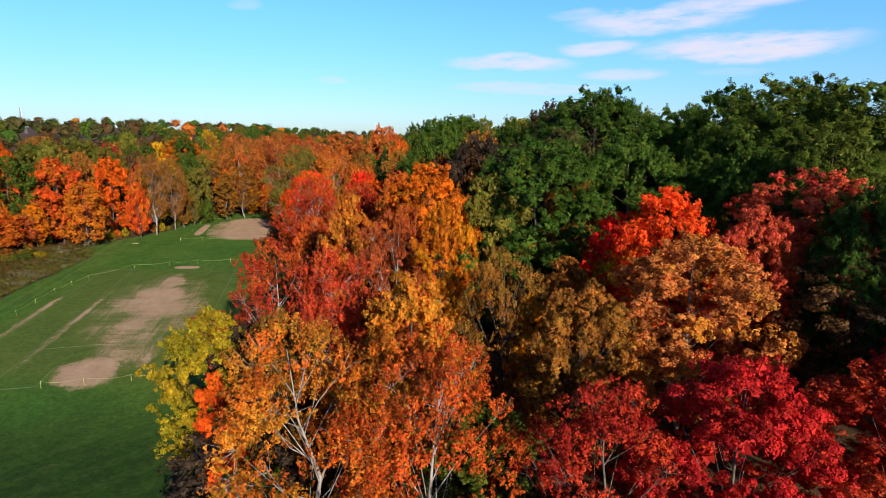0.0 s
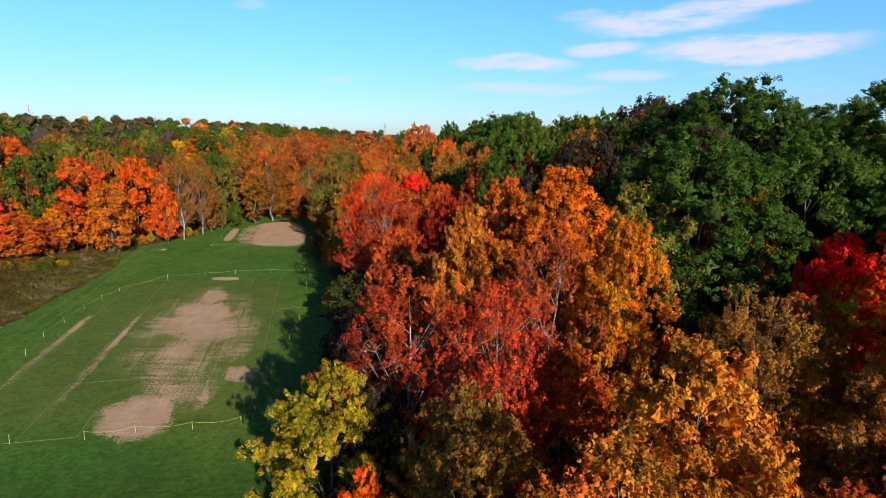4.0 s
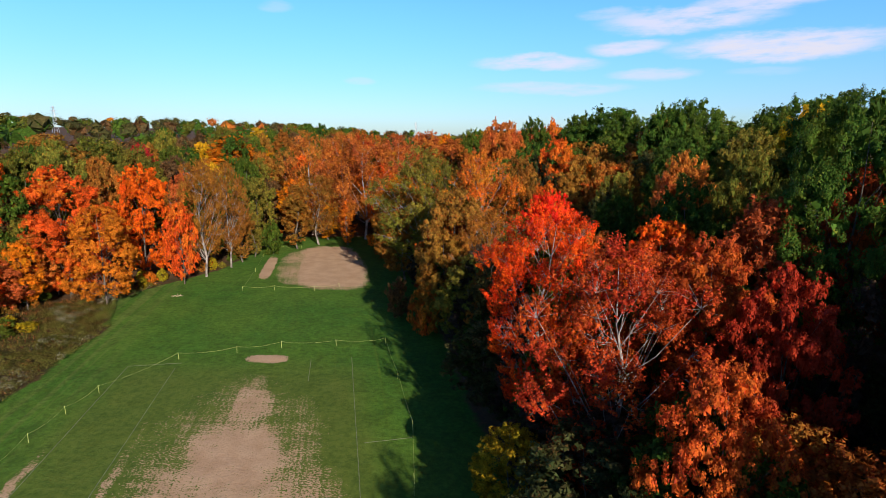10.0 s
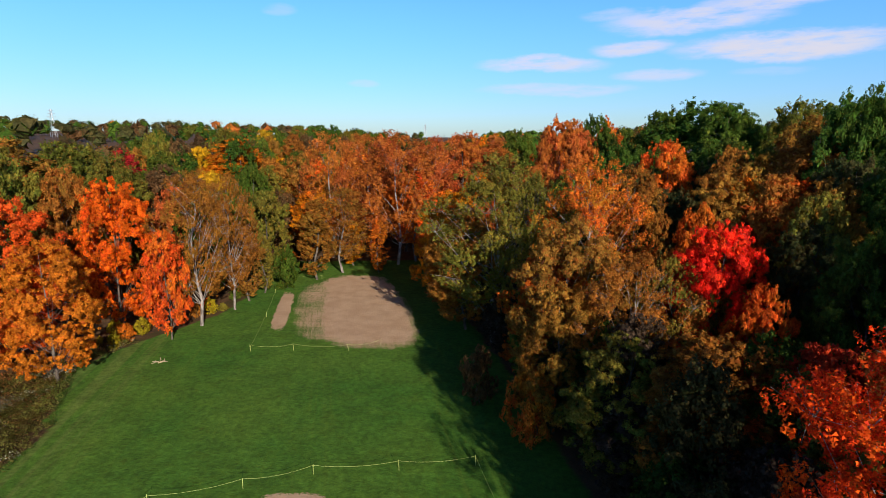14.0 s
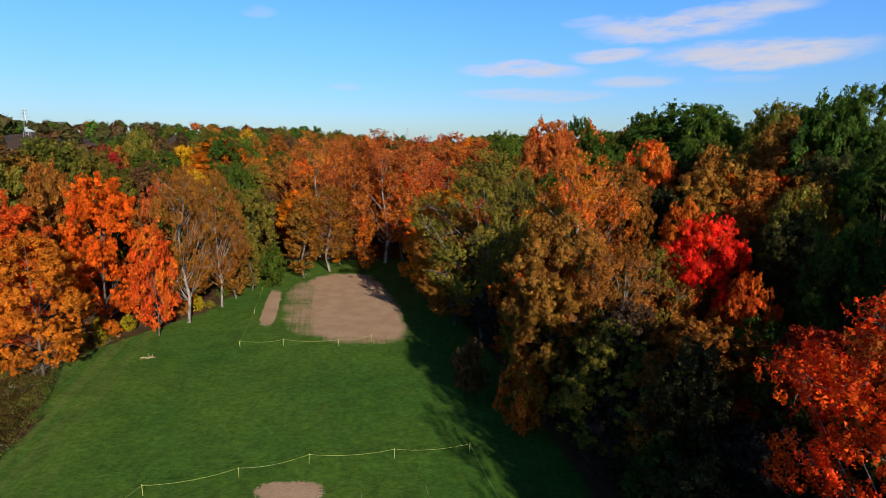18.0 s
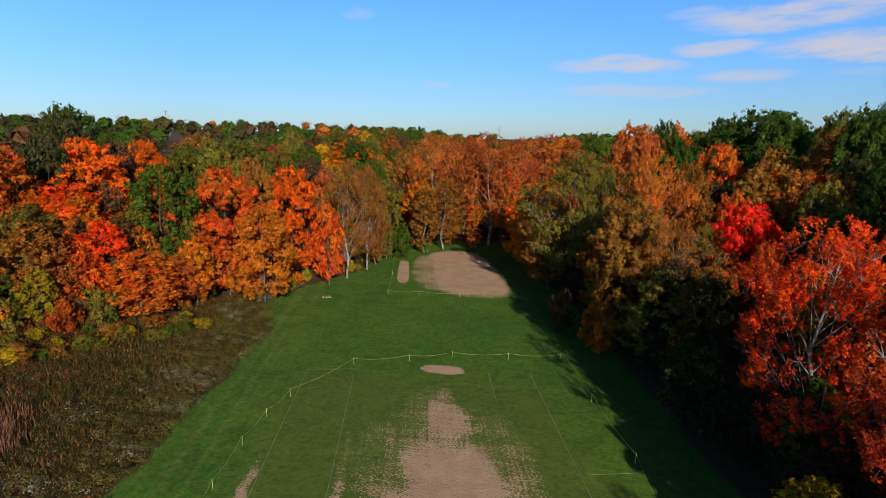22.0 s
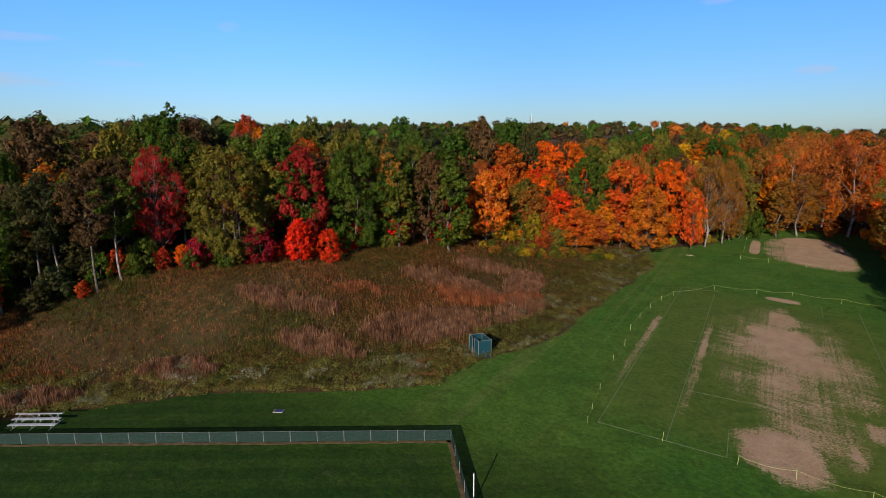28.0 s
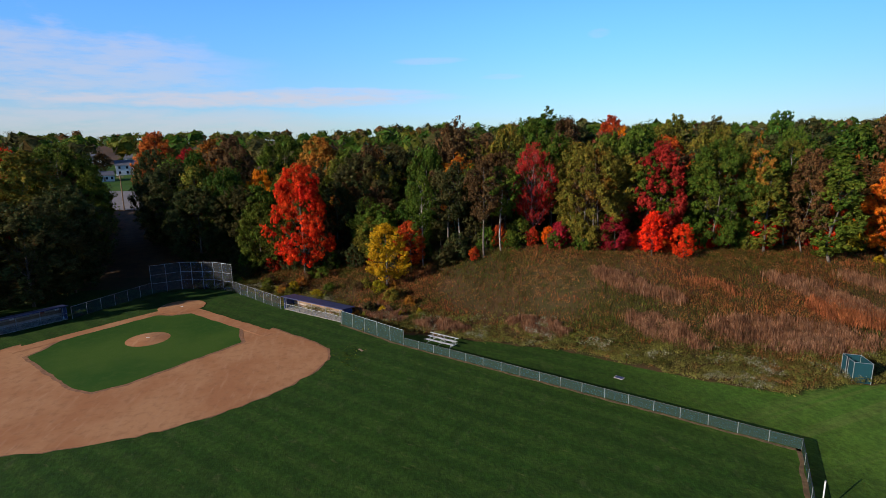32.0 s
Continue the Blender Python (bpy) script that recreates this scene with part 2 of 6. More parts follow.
LEAF = {
    "orange": leaf_material("leaves_orange", (0.70, 0.115, 0.012), (0.70, 0.210, 0.016), (0.44, 0.075, 0.016)),
    "flame": leaf_material("leaves_flame", (0.78, 0.078, 0.008), (0.80, 0.150, 0.008), (0.58, 0.040, 0.012)),
    "scarlet": leaf_material("leaves_scarlet", (0.82, 0.050, 0.012), (0.84, 0.092, 0.012), (0.62, 0.034, 0.014)),
    "ruby": leaf_material("leaves_ruby", (0.80, 0.034, 0.010), (0.84, 0.056, 0.010), (0.66, 0.024, 0.012)),
    "crimson": leaf_material("leaves_crimson", (0.35, 0.016, 0.022), (0.43, 0.028, 0.024), (0.25, 0.014, 0.020)),
    "rust": leaf_material("leaves_rust", (0.46, 0.108, 0.024), (0.52, 0.170, 0.024), (0.30, 0.075, 0.024)),
    "brick": leaf_material("leaves_brick", (0.50, 0.066, 0.016), (0.58, 0.120, 0.016), (0.33, 0.038, 0.018)),
    "ember": leaf_material("leaves_ember", (0.60, 0.115, 0.014), (0.56, 0.200, 0.018), (0.30, 0.190, 0.020), 0.30, 0.58),
    "wine": leaf_material("leaves_wine", (0.46, 0.036, 0.016), (0.55, 0.066, 0.018), (0.30, 0.026, 0.016)),
    "coral": leaf_material("leaves_coral", (0.70, 0.092, 0.046), (0.74, 0.155, 0.050), (0.54, 0.060, 0.032)),
    "copper": leaf_material("leaves_copper", (0.58, 0.205, 0.046), (0.66, 0.290, 0.028), (0.52, 0.125, 0.024)),
    "gold": leaf_material("leaves_gold", (0.68, 0.265, 0.008), (0.64, 0.170, 0.008), (0.40, 0.215, 0.014)),
    "yellow": leaf_material("leaves_yellow", (0.72, 0.40, 0.012), (0.62, 0.36, 0.014), (0.30, 0.27, 0.016)),
    "lime": leaf_material("leaves_lime", (0.34, 0.27, 0.014), (0.48, 0.30, 0.014), (0.16, 0.20, 0.016)),
    "bronze": leaf_material("leaves_bronze", (0.38, 0.155, 0.022), (0.31, 0.165, 0.024), (0.44, 0.115, 0.018)),
    "moss": leaf_material("leaves_moss", (0.190, 0.185, 0.024), (0.270, 0.200, 0.028), (0.33, 0.17, 0.024)),
    "olive": leaf_material("leaves_olive", (0.135, 0.150, 0.020), (0.195, 0.165, 0.023), (0.27, 0.145, 0.020)),
    "green": leaf_material("leaves_green", (0.070, 0.124, 0.013), (0.105, 0.136, 0.016), (0.16, 0.140, 0.018)),
    "oak": leaf_material("leaves_oak", (0.050, 0.108, 0.013), (0.082, 0.128, 0.014), (0.125, 0.135, 0.016)),
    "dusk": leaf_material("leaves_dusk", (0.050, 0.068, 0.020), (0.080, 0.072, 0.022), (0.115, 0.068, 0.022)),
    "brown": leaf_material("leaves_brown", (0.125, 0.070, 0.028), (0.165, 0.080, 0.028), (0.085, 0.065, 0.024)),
    # brown foliage with the tree row's shade put into the colour
    "umber_shade": leaf_material("leaves_umber_shade", (0.060, 0.040, 0.028), (0.082, 0.050, 0.030), (0.050, 0.045, 0.026)),
    "pink": leaf_material("leaves_pink", (0.40, 0.090, 0.075), (0.42, 0.15, 0.065), (0.32, 0.05, 0.05)),
}


def bark_material(name, dark, light, scale):
    m, g = material(name)
    pos = g.add("ShaderNodeTexCoord").outputs["Object"]
    n = g.noise(g.scale(pos, (1, 1, 0.25)), scale, 5, 0.65)
    big = g.noise(pos, 0.6, 2)
    col = g.mix(g.step(g.math("ADD", n, g.math("MULTIPLY", g.math("SUBTRACT", big, 0.5), 0.5)), 0.35, 0.65), dark, light)
    finish(g, surface(g, col, 0.9, n, 0.6, 0.05))
    return m


BARK = bark_material("bark_grey", (0.06, 0.046, 0.036), (0.18, 0.145, 0.115), 5)
BARK_PALE = bark_material("bark_pale", (0.12, 0.095, 0.080), (0.36, 0.31, 0.27), 2.2)


def ground_material():
    m, g = material("ground_cover")
    pos = g.add("ShaderNodeNewGeometry").outputs["Position"]
    x, y, z = g.split(pos)
    wild = g.add("ShaderNodeAttribute", attribute_name="wild").outputs["Fac"]
    wood = g.add("ShaderNodeAttribute", attribute_name="wood").outputs["Fac"]
    n1 = g.noise(pos, 0.035, 3, 0.55)
    n2 = g.noise(pos, 0.35, 4, 0.6)
    n3 = g.noise(pos, 3.2, 3, 0.7)
    n4 = g.noise(g.scale(pos, (1.0, 0.16, 1.0)), 1.3, 4, 0.7)
    grass = g.mix(g.step(n1, 0.35, 0.65), (0.046, 0.122, 0.013), (0.076, 0.144, 0.016))
    grass = g.mix(g.step(n2, 0.45, 0.75, 0.0, 0.6), grass, (0.070, 0.130, 0.013))
    grass = g.mix(g.step(n3, 0.50, 0.85, 0.0, 0.55), grass, (0.020, 0.072, 0.010))
    # mower and tyre tracks that run with the pitch
    u = g.math("ADD", x, g.math("MULTIPLY", g.math("SUBTRACT", y, 69.0), 0.25))
    plan = g.add("ShaderNodeCombineXYZ")
    g.put(plan.inputs[0], u)
    g.put(plan.inputs[1], y)
    plan = plan.outputs[0]
    track = g.noise(g.scale(plan, (1, 0.02, 1)), 0.8, 4, 0.65)
    grass = g.mix(g.step(track, 0.54, 0.70, 0.0, 0.5), grass, (0.082, 0.138, 0.015))
    worn = g.noise(g.scale(g.shift(plan, (13, 0, 0)), (1, 0.012, 1)), 0.7, 4, 0.6)
    grass = g.mix(g.math("MULTIPLY", g.step(worn, 0.46, 0.62, 0.0, 0.75), g.math("MULTIPLY", g.step(u, -64.0, -76.0), g.step(u, -98.0, -84.0))), grass, (0.105, 0.145, 0.028))
    # the ball field's shorter, darker turf with mowing stripes and dry flecks
    v = g.math("ADD", g.math("MULTIPLY", x, 0.72), g.math("MULTIPLY", y, -0.69))
    stripe = g.math("SINE", g.math("MULTIPLY", v, 1.9))
    south = g.step(g.math("ADD", y, g.math("MULTIPLY", x, -0.25)), 58.0, 80.0, 1.0, 0.0)
    turf = g.mix(g.step(stripe, -0.4, 0.6), (0.014, 0.039, 0.003), (0.022, 0.049, 0.005))
    turf = g.mix(g.step(n3, 0.45, 0.8, 0.0, 0.6), turf, (0.012, 0.040, 0.004))
    grass = g.mix(g.math("MULTIPLY", south, 0.9), grass, turf)
    fleck = g.noise(pos, 0.9, 5, 0.75)
    grass = g.mix(g.math("MULTIPLY", g.step(fleck, 0.68, 0.82, 0.0, 0.4), g.math("SUBTRACT", 1.0, south)), grass, (0.13, 0.115, 0.05))
    across = g.noise(g.scale(g.shift(pos, (3.0, 7.0, 0.0)), (0.5, 0.9, 1.0)), 0.6, 5, 0.65)
    grass = g.mix(g.math("MULTIPLY", g.step(across, 0.56, 0.74, 0.0, 0.16), south), grass, (0.17, 0.135, 0.075))
    # dry clippings left in short dashes along the mowing lines
    lane = g.add("ShaderNodeCombineXYZ")
    g.put(lane.inputs[0], g.math("MULTIPLY", g.math("ADD", g.math("MULTIPLY", x, 0.69), g.math("MULTIPLY", y, 0.72)), 0.42))
    g.put(lane.inputs[1], g.math("MULTIPLY", v, 1.7))
    dash = g.noise(lane.outputs[0], 1.0, 4, 0.62)
    grass = g.mix(g.math("MULTIPLY", g.step(dash, 0.60, 0.76, 0.0, 0.42), south), grass, (0.135, 0.120, 0.045))
    # uneven growth, clippings and wheel marks
    tuft = g.noise(pos, 1.5, 5, 0.7)
    mark = g.noise(g.scale(pos, (0.9, 0.9, 1.0)), 0.22, 4, 0.7, dist=1.5)
    grass = g.gain(grass, g.math("MULTIPLY", g.step(tuft, 0.28, 0.72, 0.72, 1.30), g.step(mark, 0.3, 0.7, 0.82, 1.18)))
    # worn, reseeded soil: thick in the middle of each patch, thinning out to specks along the drill rows
    speck = g.noise(g.scale(plan, (1.0, 1.7, 1.0)), 3.4, 4, 0.74)
    drill = g.noise(g.scale(plan, (2.2, 0.04, 1.0)), 1.0, 4, 0.7)
    rows = g.noise(g.scale(plan, (0.10, 1.3, 1.0)), 1.0, 4, 0.7)
    blot = g.noise(pos, 0.16, 4, 0.6)
    rag = None
    for part_noise, weight in ((speck, 4.4), (drill, 1.3), (rows, 1.3), (blot, 1.4)):
        term = g.math("MULTIPLY", g.math("SUBTRACT", part_noise, 0.5), weight)
        rag = term if rag is None else g.math("ADD", rag, term)
    bent = g.math("MULTIPLY", g.math("SUBTRACT", g.noise(plan, 0.11, 3, 0.6), 0.5), 5.0)
    frayed = g.math("MULTIPLY", g.math("SUBTRACT", g.noise(g.shift(plan, (31, 7, 0)), 0.35, 3, 0.6), 0.5), 2.6)
    wu = g.math("ADD", u, g.math("ADD", bent, frayed))
    su, sy = g.math("ADD", u, g.math("MULTIPLY", frayed, 0.55)), g.math("ADD", y, g.math("MULTIPLY", bent, 0.45))
    wy = g.math("ADD", y, g.math("MULTIPLY", bent, 0.8))

    def patch(uc, yc, hu, hy, soft, peak, steady=False, power=2.0):
        """How bare the ground is round (uc, yc): an oval of half widths hu and hy that fades over `soft`."""
        dx = g.math("DIVIDE", g.math("SUBTRACT", su if steady else wu, uc), hu)
        dy = g.math("DIVIDE", g.math("SUBTRACT", sy if steady else wy, yc), hy)
        dx, dy = (g.math("POWER", g.math("ABSOLUTE", v), power) for v in (dx, dy))
        d = g.math("POWER", g.math("ADD", dx, dy), 1.0 / power)
        return g.step(d, 1.0 - soft, 1.0 + soft, peak, 0.0)

    bare = None
    for row in ((-48.3, 107, 4.8, 9.5, 0.70, 1.30), (-50.6, 103, 6.6, 4.2, 0.7, 1.0), (-47.8, 118, 2.4, 7.5, 0.8, 0.98), (-45.6, 101, 5.0, 7.0, 0.7, 0.95),
                (-48.4, 103, 12.5, 27, 0.42, 0.36), (-48.0, 91, 3.4, 6.5, 0.8, 0.86), (-47.4, 85.5, 4.2, 3.6, 0.8, 0.72), (-41.0, 101, 4.4, 15, 0.6, 0.50),
                (-48.8, 71.8, 4.2, 4.8, 0.5, 1.5), (-47.6, 78.2, 3.6, 4.2, 0.8, 0.72), (-45.8, 80.0, 7.0, 9.0, 0.6, 0.46), (-47.8, 132.8, 2.9, 1.3, 0.4, 1.5, True, 3.0), (-38.3, 83.8, 2.3, 2.0, 0.7, 1.05, False, 3.0),
                (-41.7, 77, 0.9, 2.8, 0.9, 0.85), (-68.3, 100, 0.5, 8.0, 0.7, 0.78, True), (-59.4, 98, 0.6, 9.0, 0.7, 0.85, True),
                (-59.4, 94, 0.8, 24, 0.6, 0.46, True), (-68.4, 92, 0.8, 20, 0.6, 0.44, True), (-39.0, 185, 8.0, 14.5, 0.30, 1.7, True, 3.5), (-39.5, 200, 7.2, 11.5, 0.3, 1.7, False, 3.0), (-45.2, 189, 7.0, 17, 0.35, 0.72, True, 3.0),
                (-54.6, 187, 1.3, 10, 0.3, 1.5, True, 4.0)):
        p = patch(*row)
        bare = p if bare is None else g.math("MAXIMUM", bare, p)
    # thin, yellowed turf round the bare soil and inside the painted lines
    worn_in = g.math("MULTIPLY", g.step(wu, -74.0, -64.0), g.math("MULTIPLY", g.step(wu, -31.0, -37.0), g.math("MULTIPLY", g.step(wy, 64.0, 74.0), g.step(wy, 136.0, 124.0))))
    grass = g.mix(g.math("MULTIPLY", worn_in, g.step(g.math("ADD", tuft, g.math("MULTIPLY", mark, 0.6)), 0.55, 1.05, 0.2, 0.65)), grass, (0.128, 0.128, 0.026))
    dirt = g.step(g.math("ADD", bare, g.math("MULTIPLY", rag, g.step(bare, 0.04, 0.5))), 0.52, 0.62)
    soil = g.mix(g.step(n2, 0.3, 0.7), (0.42, 0.265, 0.16), (0.51, 0.34, 0.215))
    soil = g.mix(g.step(n3, 0.42, 0.8, 0.0, 0.5), soil, (0.30, 0.195, 0.125))
    col = g.mix(dirt, grass, soil)
    # rough meadow and leaf litter under the trees
    weeds = g.mix(g.step(n2, 0.35, 0.7), (0.055, 0.046, 0.016), (0.092, 0.050, 0.022))
    weeds = g.mix(g.step(n1, 0.42, 0.6, 0.0, 0.6), weeds, (0.115, 0.055, 0.028))
    weeds = g.mix(g.step(n3, 0.45, 0.8, 0.0, 0.6), weeds, (0.035, 0.034, 0.014))
    litter = g.mix(g.step(n2, 0.3, 0.7), (0.060, 0.038, 0.022), (0.125, 0.068, 0.032))
    litter = g.mix(g.step(n3, 0.5, 0.75), litter, (0.20, 0.085, 0.03))
    edge = g.math("MULTIPLY", g.math("SUBTRACT", n2, 0.5), 0.55)
    col = g.mix(g.step(g.math("ADD", wild, edge), 0.40, 0.60), col, weeds)
    col = g.mix(g.step(g.math("ADD", wood, edge), 0.40, 0.60), col, litter)
    finish(g, surface(g, col, 0.95, g.math("ADD", n3, g.math("MULTIPLY", n2, 2.0)), 0.5, 0.12, spec=0.15))
    return m


# ---- ground ----
def build_ground():
    def line(lo, hi, step, far):
        mid = list(np.arange(lo, hi + 0.1, step))
        out = []
        s, v = step, 0.0
        while v < far:
            s *= 1.35
            v += s
            out.append(v)
        return np.array([lo - v for v in reversed(out)] + mid + [hi + v for v in out])

    xs, ys = line(-300, 150, 3.0, 4300), line(-130, 430, 3.0, 4300)
    verts, wild, wood = [], [], []
    for yy in ys:
        for xx in xs:
            verts.append((xx, yy, land(xx, yy)))
            w = along(yy, MOWN) - xx
            b = along(yy, WOODS) - xx
            e = xx - along(yy, ROW)
            wild.append(smooth(w, -1.6, 1.6))
            north = yy - 229 - 0.12 * (xx + 70)
            wood.append(max(smooth(b, -2, 3), smooth(e, -3, 3), smooth(north, -4, 4) if xx > -100 else 0.0))
    nx = len(xs)
    faces = [(j * nx + i, j * nx + i + 1, (j + 1) * nx + i + 1, (j + 1) * nx + i) for j in range(len(ys) - 1) for i in range(nx - 1)]
    me = bpy.data.meshes.new("ground")
    me.from_pydata(verts, [], faces)
    me.polygons.foreach_set("use_smooth", [True] * len(faces))
    for key, vals in (("wild", wild), ("wood", wood)):
        me.attributes.new(key, "FLOAT", "POINT").data.foreach_set("value", vals)
    me.materials.append(ground_material())
    return tagged(new("ground", me), "mown green playing field with bare soil, rough meadow and wooded banks", "ground", kind="structure")


build_ground()


# ---- trees ----
def tube(verts, faces, pts, radii, sides=6):
    """Adds a tapered tube along pts."""
    start = len(verts)
    for i, (p, r) in enumerate(zip(pts, radii)):
        d = (pts[min(i + 1, len(pts) - 1)] - pts[max(i - 1, 0)])
        d = d / (np.linalg.norm(d) + 1e-9)
        s = np.cross(d, (0.0, 1.0, 0.2))
        s /= np.linalg.norm(s) + 1e-9
        c = np.cross(d, s)
        for k in range(sides):
            a = 2 * math.pi * k / sides
            verts.append(tuple(p + r * (math.cos(a) * s + math.sin(a) * c)))
    for i in range(len(pts) - 1):
        for k in range(sides):
            a, b = start + i * sides + k, start + i * sides + (k + 1) % sides
            faces.append((a, b, b + sides, a + sides))


def leaf_arrays(rng, centres, radii, middle, count, size, squash=0.78, jitter=0.27):
    """Corners of `count` pointed leaves on the outer side of clumps round the centres, three to a leaf."""
    share = radii ** 2 / (radii ** 2).sum()
    which = rng.choice(len(centres), count, p=share)
    out = centres[which] - middle
    out /= np.linalg.norm(out, axis=1)[:, None] + 1e-9
    d = rng.normal(size=(count, 3))
    d /= np.linalg.norm(d, axis=1)[:, None]
    inner = (d * out).sum(1) < -0.35
    d[inner] *= -1
    r = radii[which] * rng.uniform(0.30, 1.0, count) ** 0.42
    pos = centres[which] + d * r[:, None] * (1, 1, squash)
    n = 0.50 * out + 0.90 * d + (0, 0, 0.25) + rng.normal(size=(count, 3)) * jitter
    n /= np.linalg.norm(n, axis=1)[:, None]
    t = np.cross(n, rng.normal(size=(count, 3)))
    t /= np.linalg.norm(t, axis=1)[:, None]
    b = np.cross(n, t)
    s = (size * rng.uniform(0.6, 1.4, count))[:, None]
    return np.stack([pos + t * s * 0.75, pos - t * s * 0.42 + b * s * 0.45, pos - t * s * 0.42 - b * s * 0.45], 1).reshape(-1, 3)


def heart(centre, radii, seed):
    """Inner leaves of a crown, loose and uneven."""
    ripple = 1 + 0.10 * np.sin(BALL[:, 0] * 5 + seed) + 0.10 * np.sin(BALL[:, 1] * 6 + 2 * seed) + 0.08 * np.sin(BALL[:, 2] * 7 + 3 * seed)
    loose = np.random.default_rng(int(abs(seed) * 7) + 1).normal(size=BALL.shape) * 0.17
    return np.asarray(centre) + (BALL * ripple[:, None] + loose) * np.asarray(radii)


def leaves(name, co, corners=3):
    me = bpy.data.meshes.new(name)
    n = len(co) // corners
    me.vertices.add(len(co))
    me.vertices.foreach_set("co", co.astype(np.float32).ravel())
    me.loops.add(len(co))
    me.loops.foreach_set("vertex_index", np.arange(len(co), dtype=np.int32))
    me.polygons.add(n)
    me.polygons.foreach_set("loop_start", np.arange(0, len(co), corners, dtype=np.int32))
    me.update()
    me.validate()
    return me


# form: height, radius, foot of the crown (share of the height), widest height in the crown, bough size, boughs,
# how far the tufts are drawn upwards, leaves against the usual, how closed the boughs are
FORM = {
    "oval": (20.0, 5.4, 0.13, 0.40, 0.205, 120, 0.45, 1.0, 0.56),
    "round": (24.0, 9.0, 0.08, 0.42, 0.165, 210, 0.25, 2.0, 0.62),
    "maple": (18.0, 6.4, 0.11, 0.32, 0.185, 125, 0.15, 1.05, 0.48),
    "tall": (24.0, 5.6, 0.20, 0.55, 0.200, 105, 0.70, 0.9, 0.48),
    "lofty": (24.0, 4.6, 0.40, 0.62, 0.24, 64, 0.40, 0.6, 0.52),
    "slim": (18.0, 2.8, 0.08, 0.38, 0.31, 64, 0.60, 0.5, 0.54),
    "open": (22.0, 5.8, 0.20, 0.54, 0.22, 92, 1.1, 0.80, 0.0),
    "bush": (4.0, 2.2, 0.02, 0.35, 0.32, 30, 0.30, 0.22, 0.50),
}
# leaves, their length, tufts to a bough, size of a tuft, variants
DETAIL = {"near": (60000, 0.146, 11, 0.29, 3), "mid": (22000, 0.225, 7, 0.38, 3), "low": (11000, 0.31, 4, 0.50, 4), "far": (5000, 0.45, 2, 0.70, 4)}
made_trees = {}


def unit(v):
    return v / (np.linalg.norm(v, axis=1)[:, None] + 1e-9)


def ball(subdivisions):
    bm = bmesh.new()
    bmesh.ops.create_icosphere(bm, subdivisions=subdivisions, radius=1.0)
    out = np.array([v.co[:] for f in bm.faces for v in f.verts])
    bm.free()
    return out


BALL = ball(1)


def tufted_leaves(rng, cen, size, middle, tufts, tuft, count, leaf, drawn, closed):
    """Leaves in tufts on the outer side of every bough, three corners to a leaf, inner leaves that close the bough, and the tufts' places."""
    n = len(cen)
    share = size ** 2 / (size ** 2).sum()
    k = np.concatenate([np.arange(n), rng.choice(n, n * (tufts - 1), p=share)])
    out = unit(cen - middle)[k]
    d = unit(rng.normal(size=(len(k), 3)) + 0.75 * out + (0, 0, 0.25))
    at = cen[k] + d * (size[k] * rng.uniform(0.60, 1.15, len(k)))[:, None] * (1, 1, 0.82)
    r = size[k] * tuft * rng.uniform(0.6, 1.3, len(k))
    axis = unit(0.7 * d + (0, 0, 0.9) + rng.normal(size=(len(k), 3)) * 0.3)
    w = rng.choice(len(k), count, p=r ** 2 / (r ** 2).sum())
    e = unit(rng.normal(size=(count, 3)) + 0.55 * d[w] + 0.25 * out[w])
    pos = at[w] + e * (r[w] * rng.uniform(0.55, 1.08, count))[:, None] * (1, 1, 0.85) * (1 - 0.28 * drawn)
    pos += axis[w] * (r[w] * drawn * rng.uniform(-0.9, 1.5, count))[:, None]
    nor = unit(0.80 * e + 0.40 * d[w] + (0, 0, 0.15) + rng.normal(size=(count, 3)) * 0.33)
    t = unit(np.cross(nor, rng.normal(size=(count, 3))))
    b = np.cross(nor, t)
    s = (leaf * rng.uniform(0.6, 1.4, count))[:, None]
    co = np.stack([pos + t * s * 0.75, pos - t * s * 0.42 + b * s * 0.45, pos - t * s * 0.42 - b * s * 0.45], 1).reshape(-1, 3)
    if closed:
        # broad inner leaves, turned every way, behind the tufts
        m = 22
        e = unit(rng.normal(size=(n * m, 3)))
        r = np.repeat(size, m)[:, None] * closed
        pos = np.repeat(cen, m, axis=0) + e * r * rng.uniform(0.2, 0.85, n * m)[:, None] * (1, 1, 0.85)
        nor = unit(0.5 * e + rng.normal(size=(n * m, 3)) * 0.6)
        t = unit(np.cross(nor, rng.normal(size=(n * m, 3)))) * r * 0.62
        b = np.cross(nor, t)
        co = np.concatenate([co, np.stack([pos + t, pos - t * 0.5 + b * 0.7, pos - t * 0.5 - b * 0.7], 1).reshape(-1, 3)])
    return co, k, at


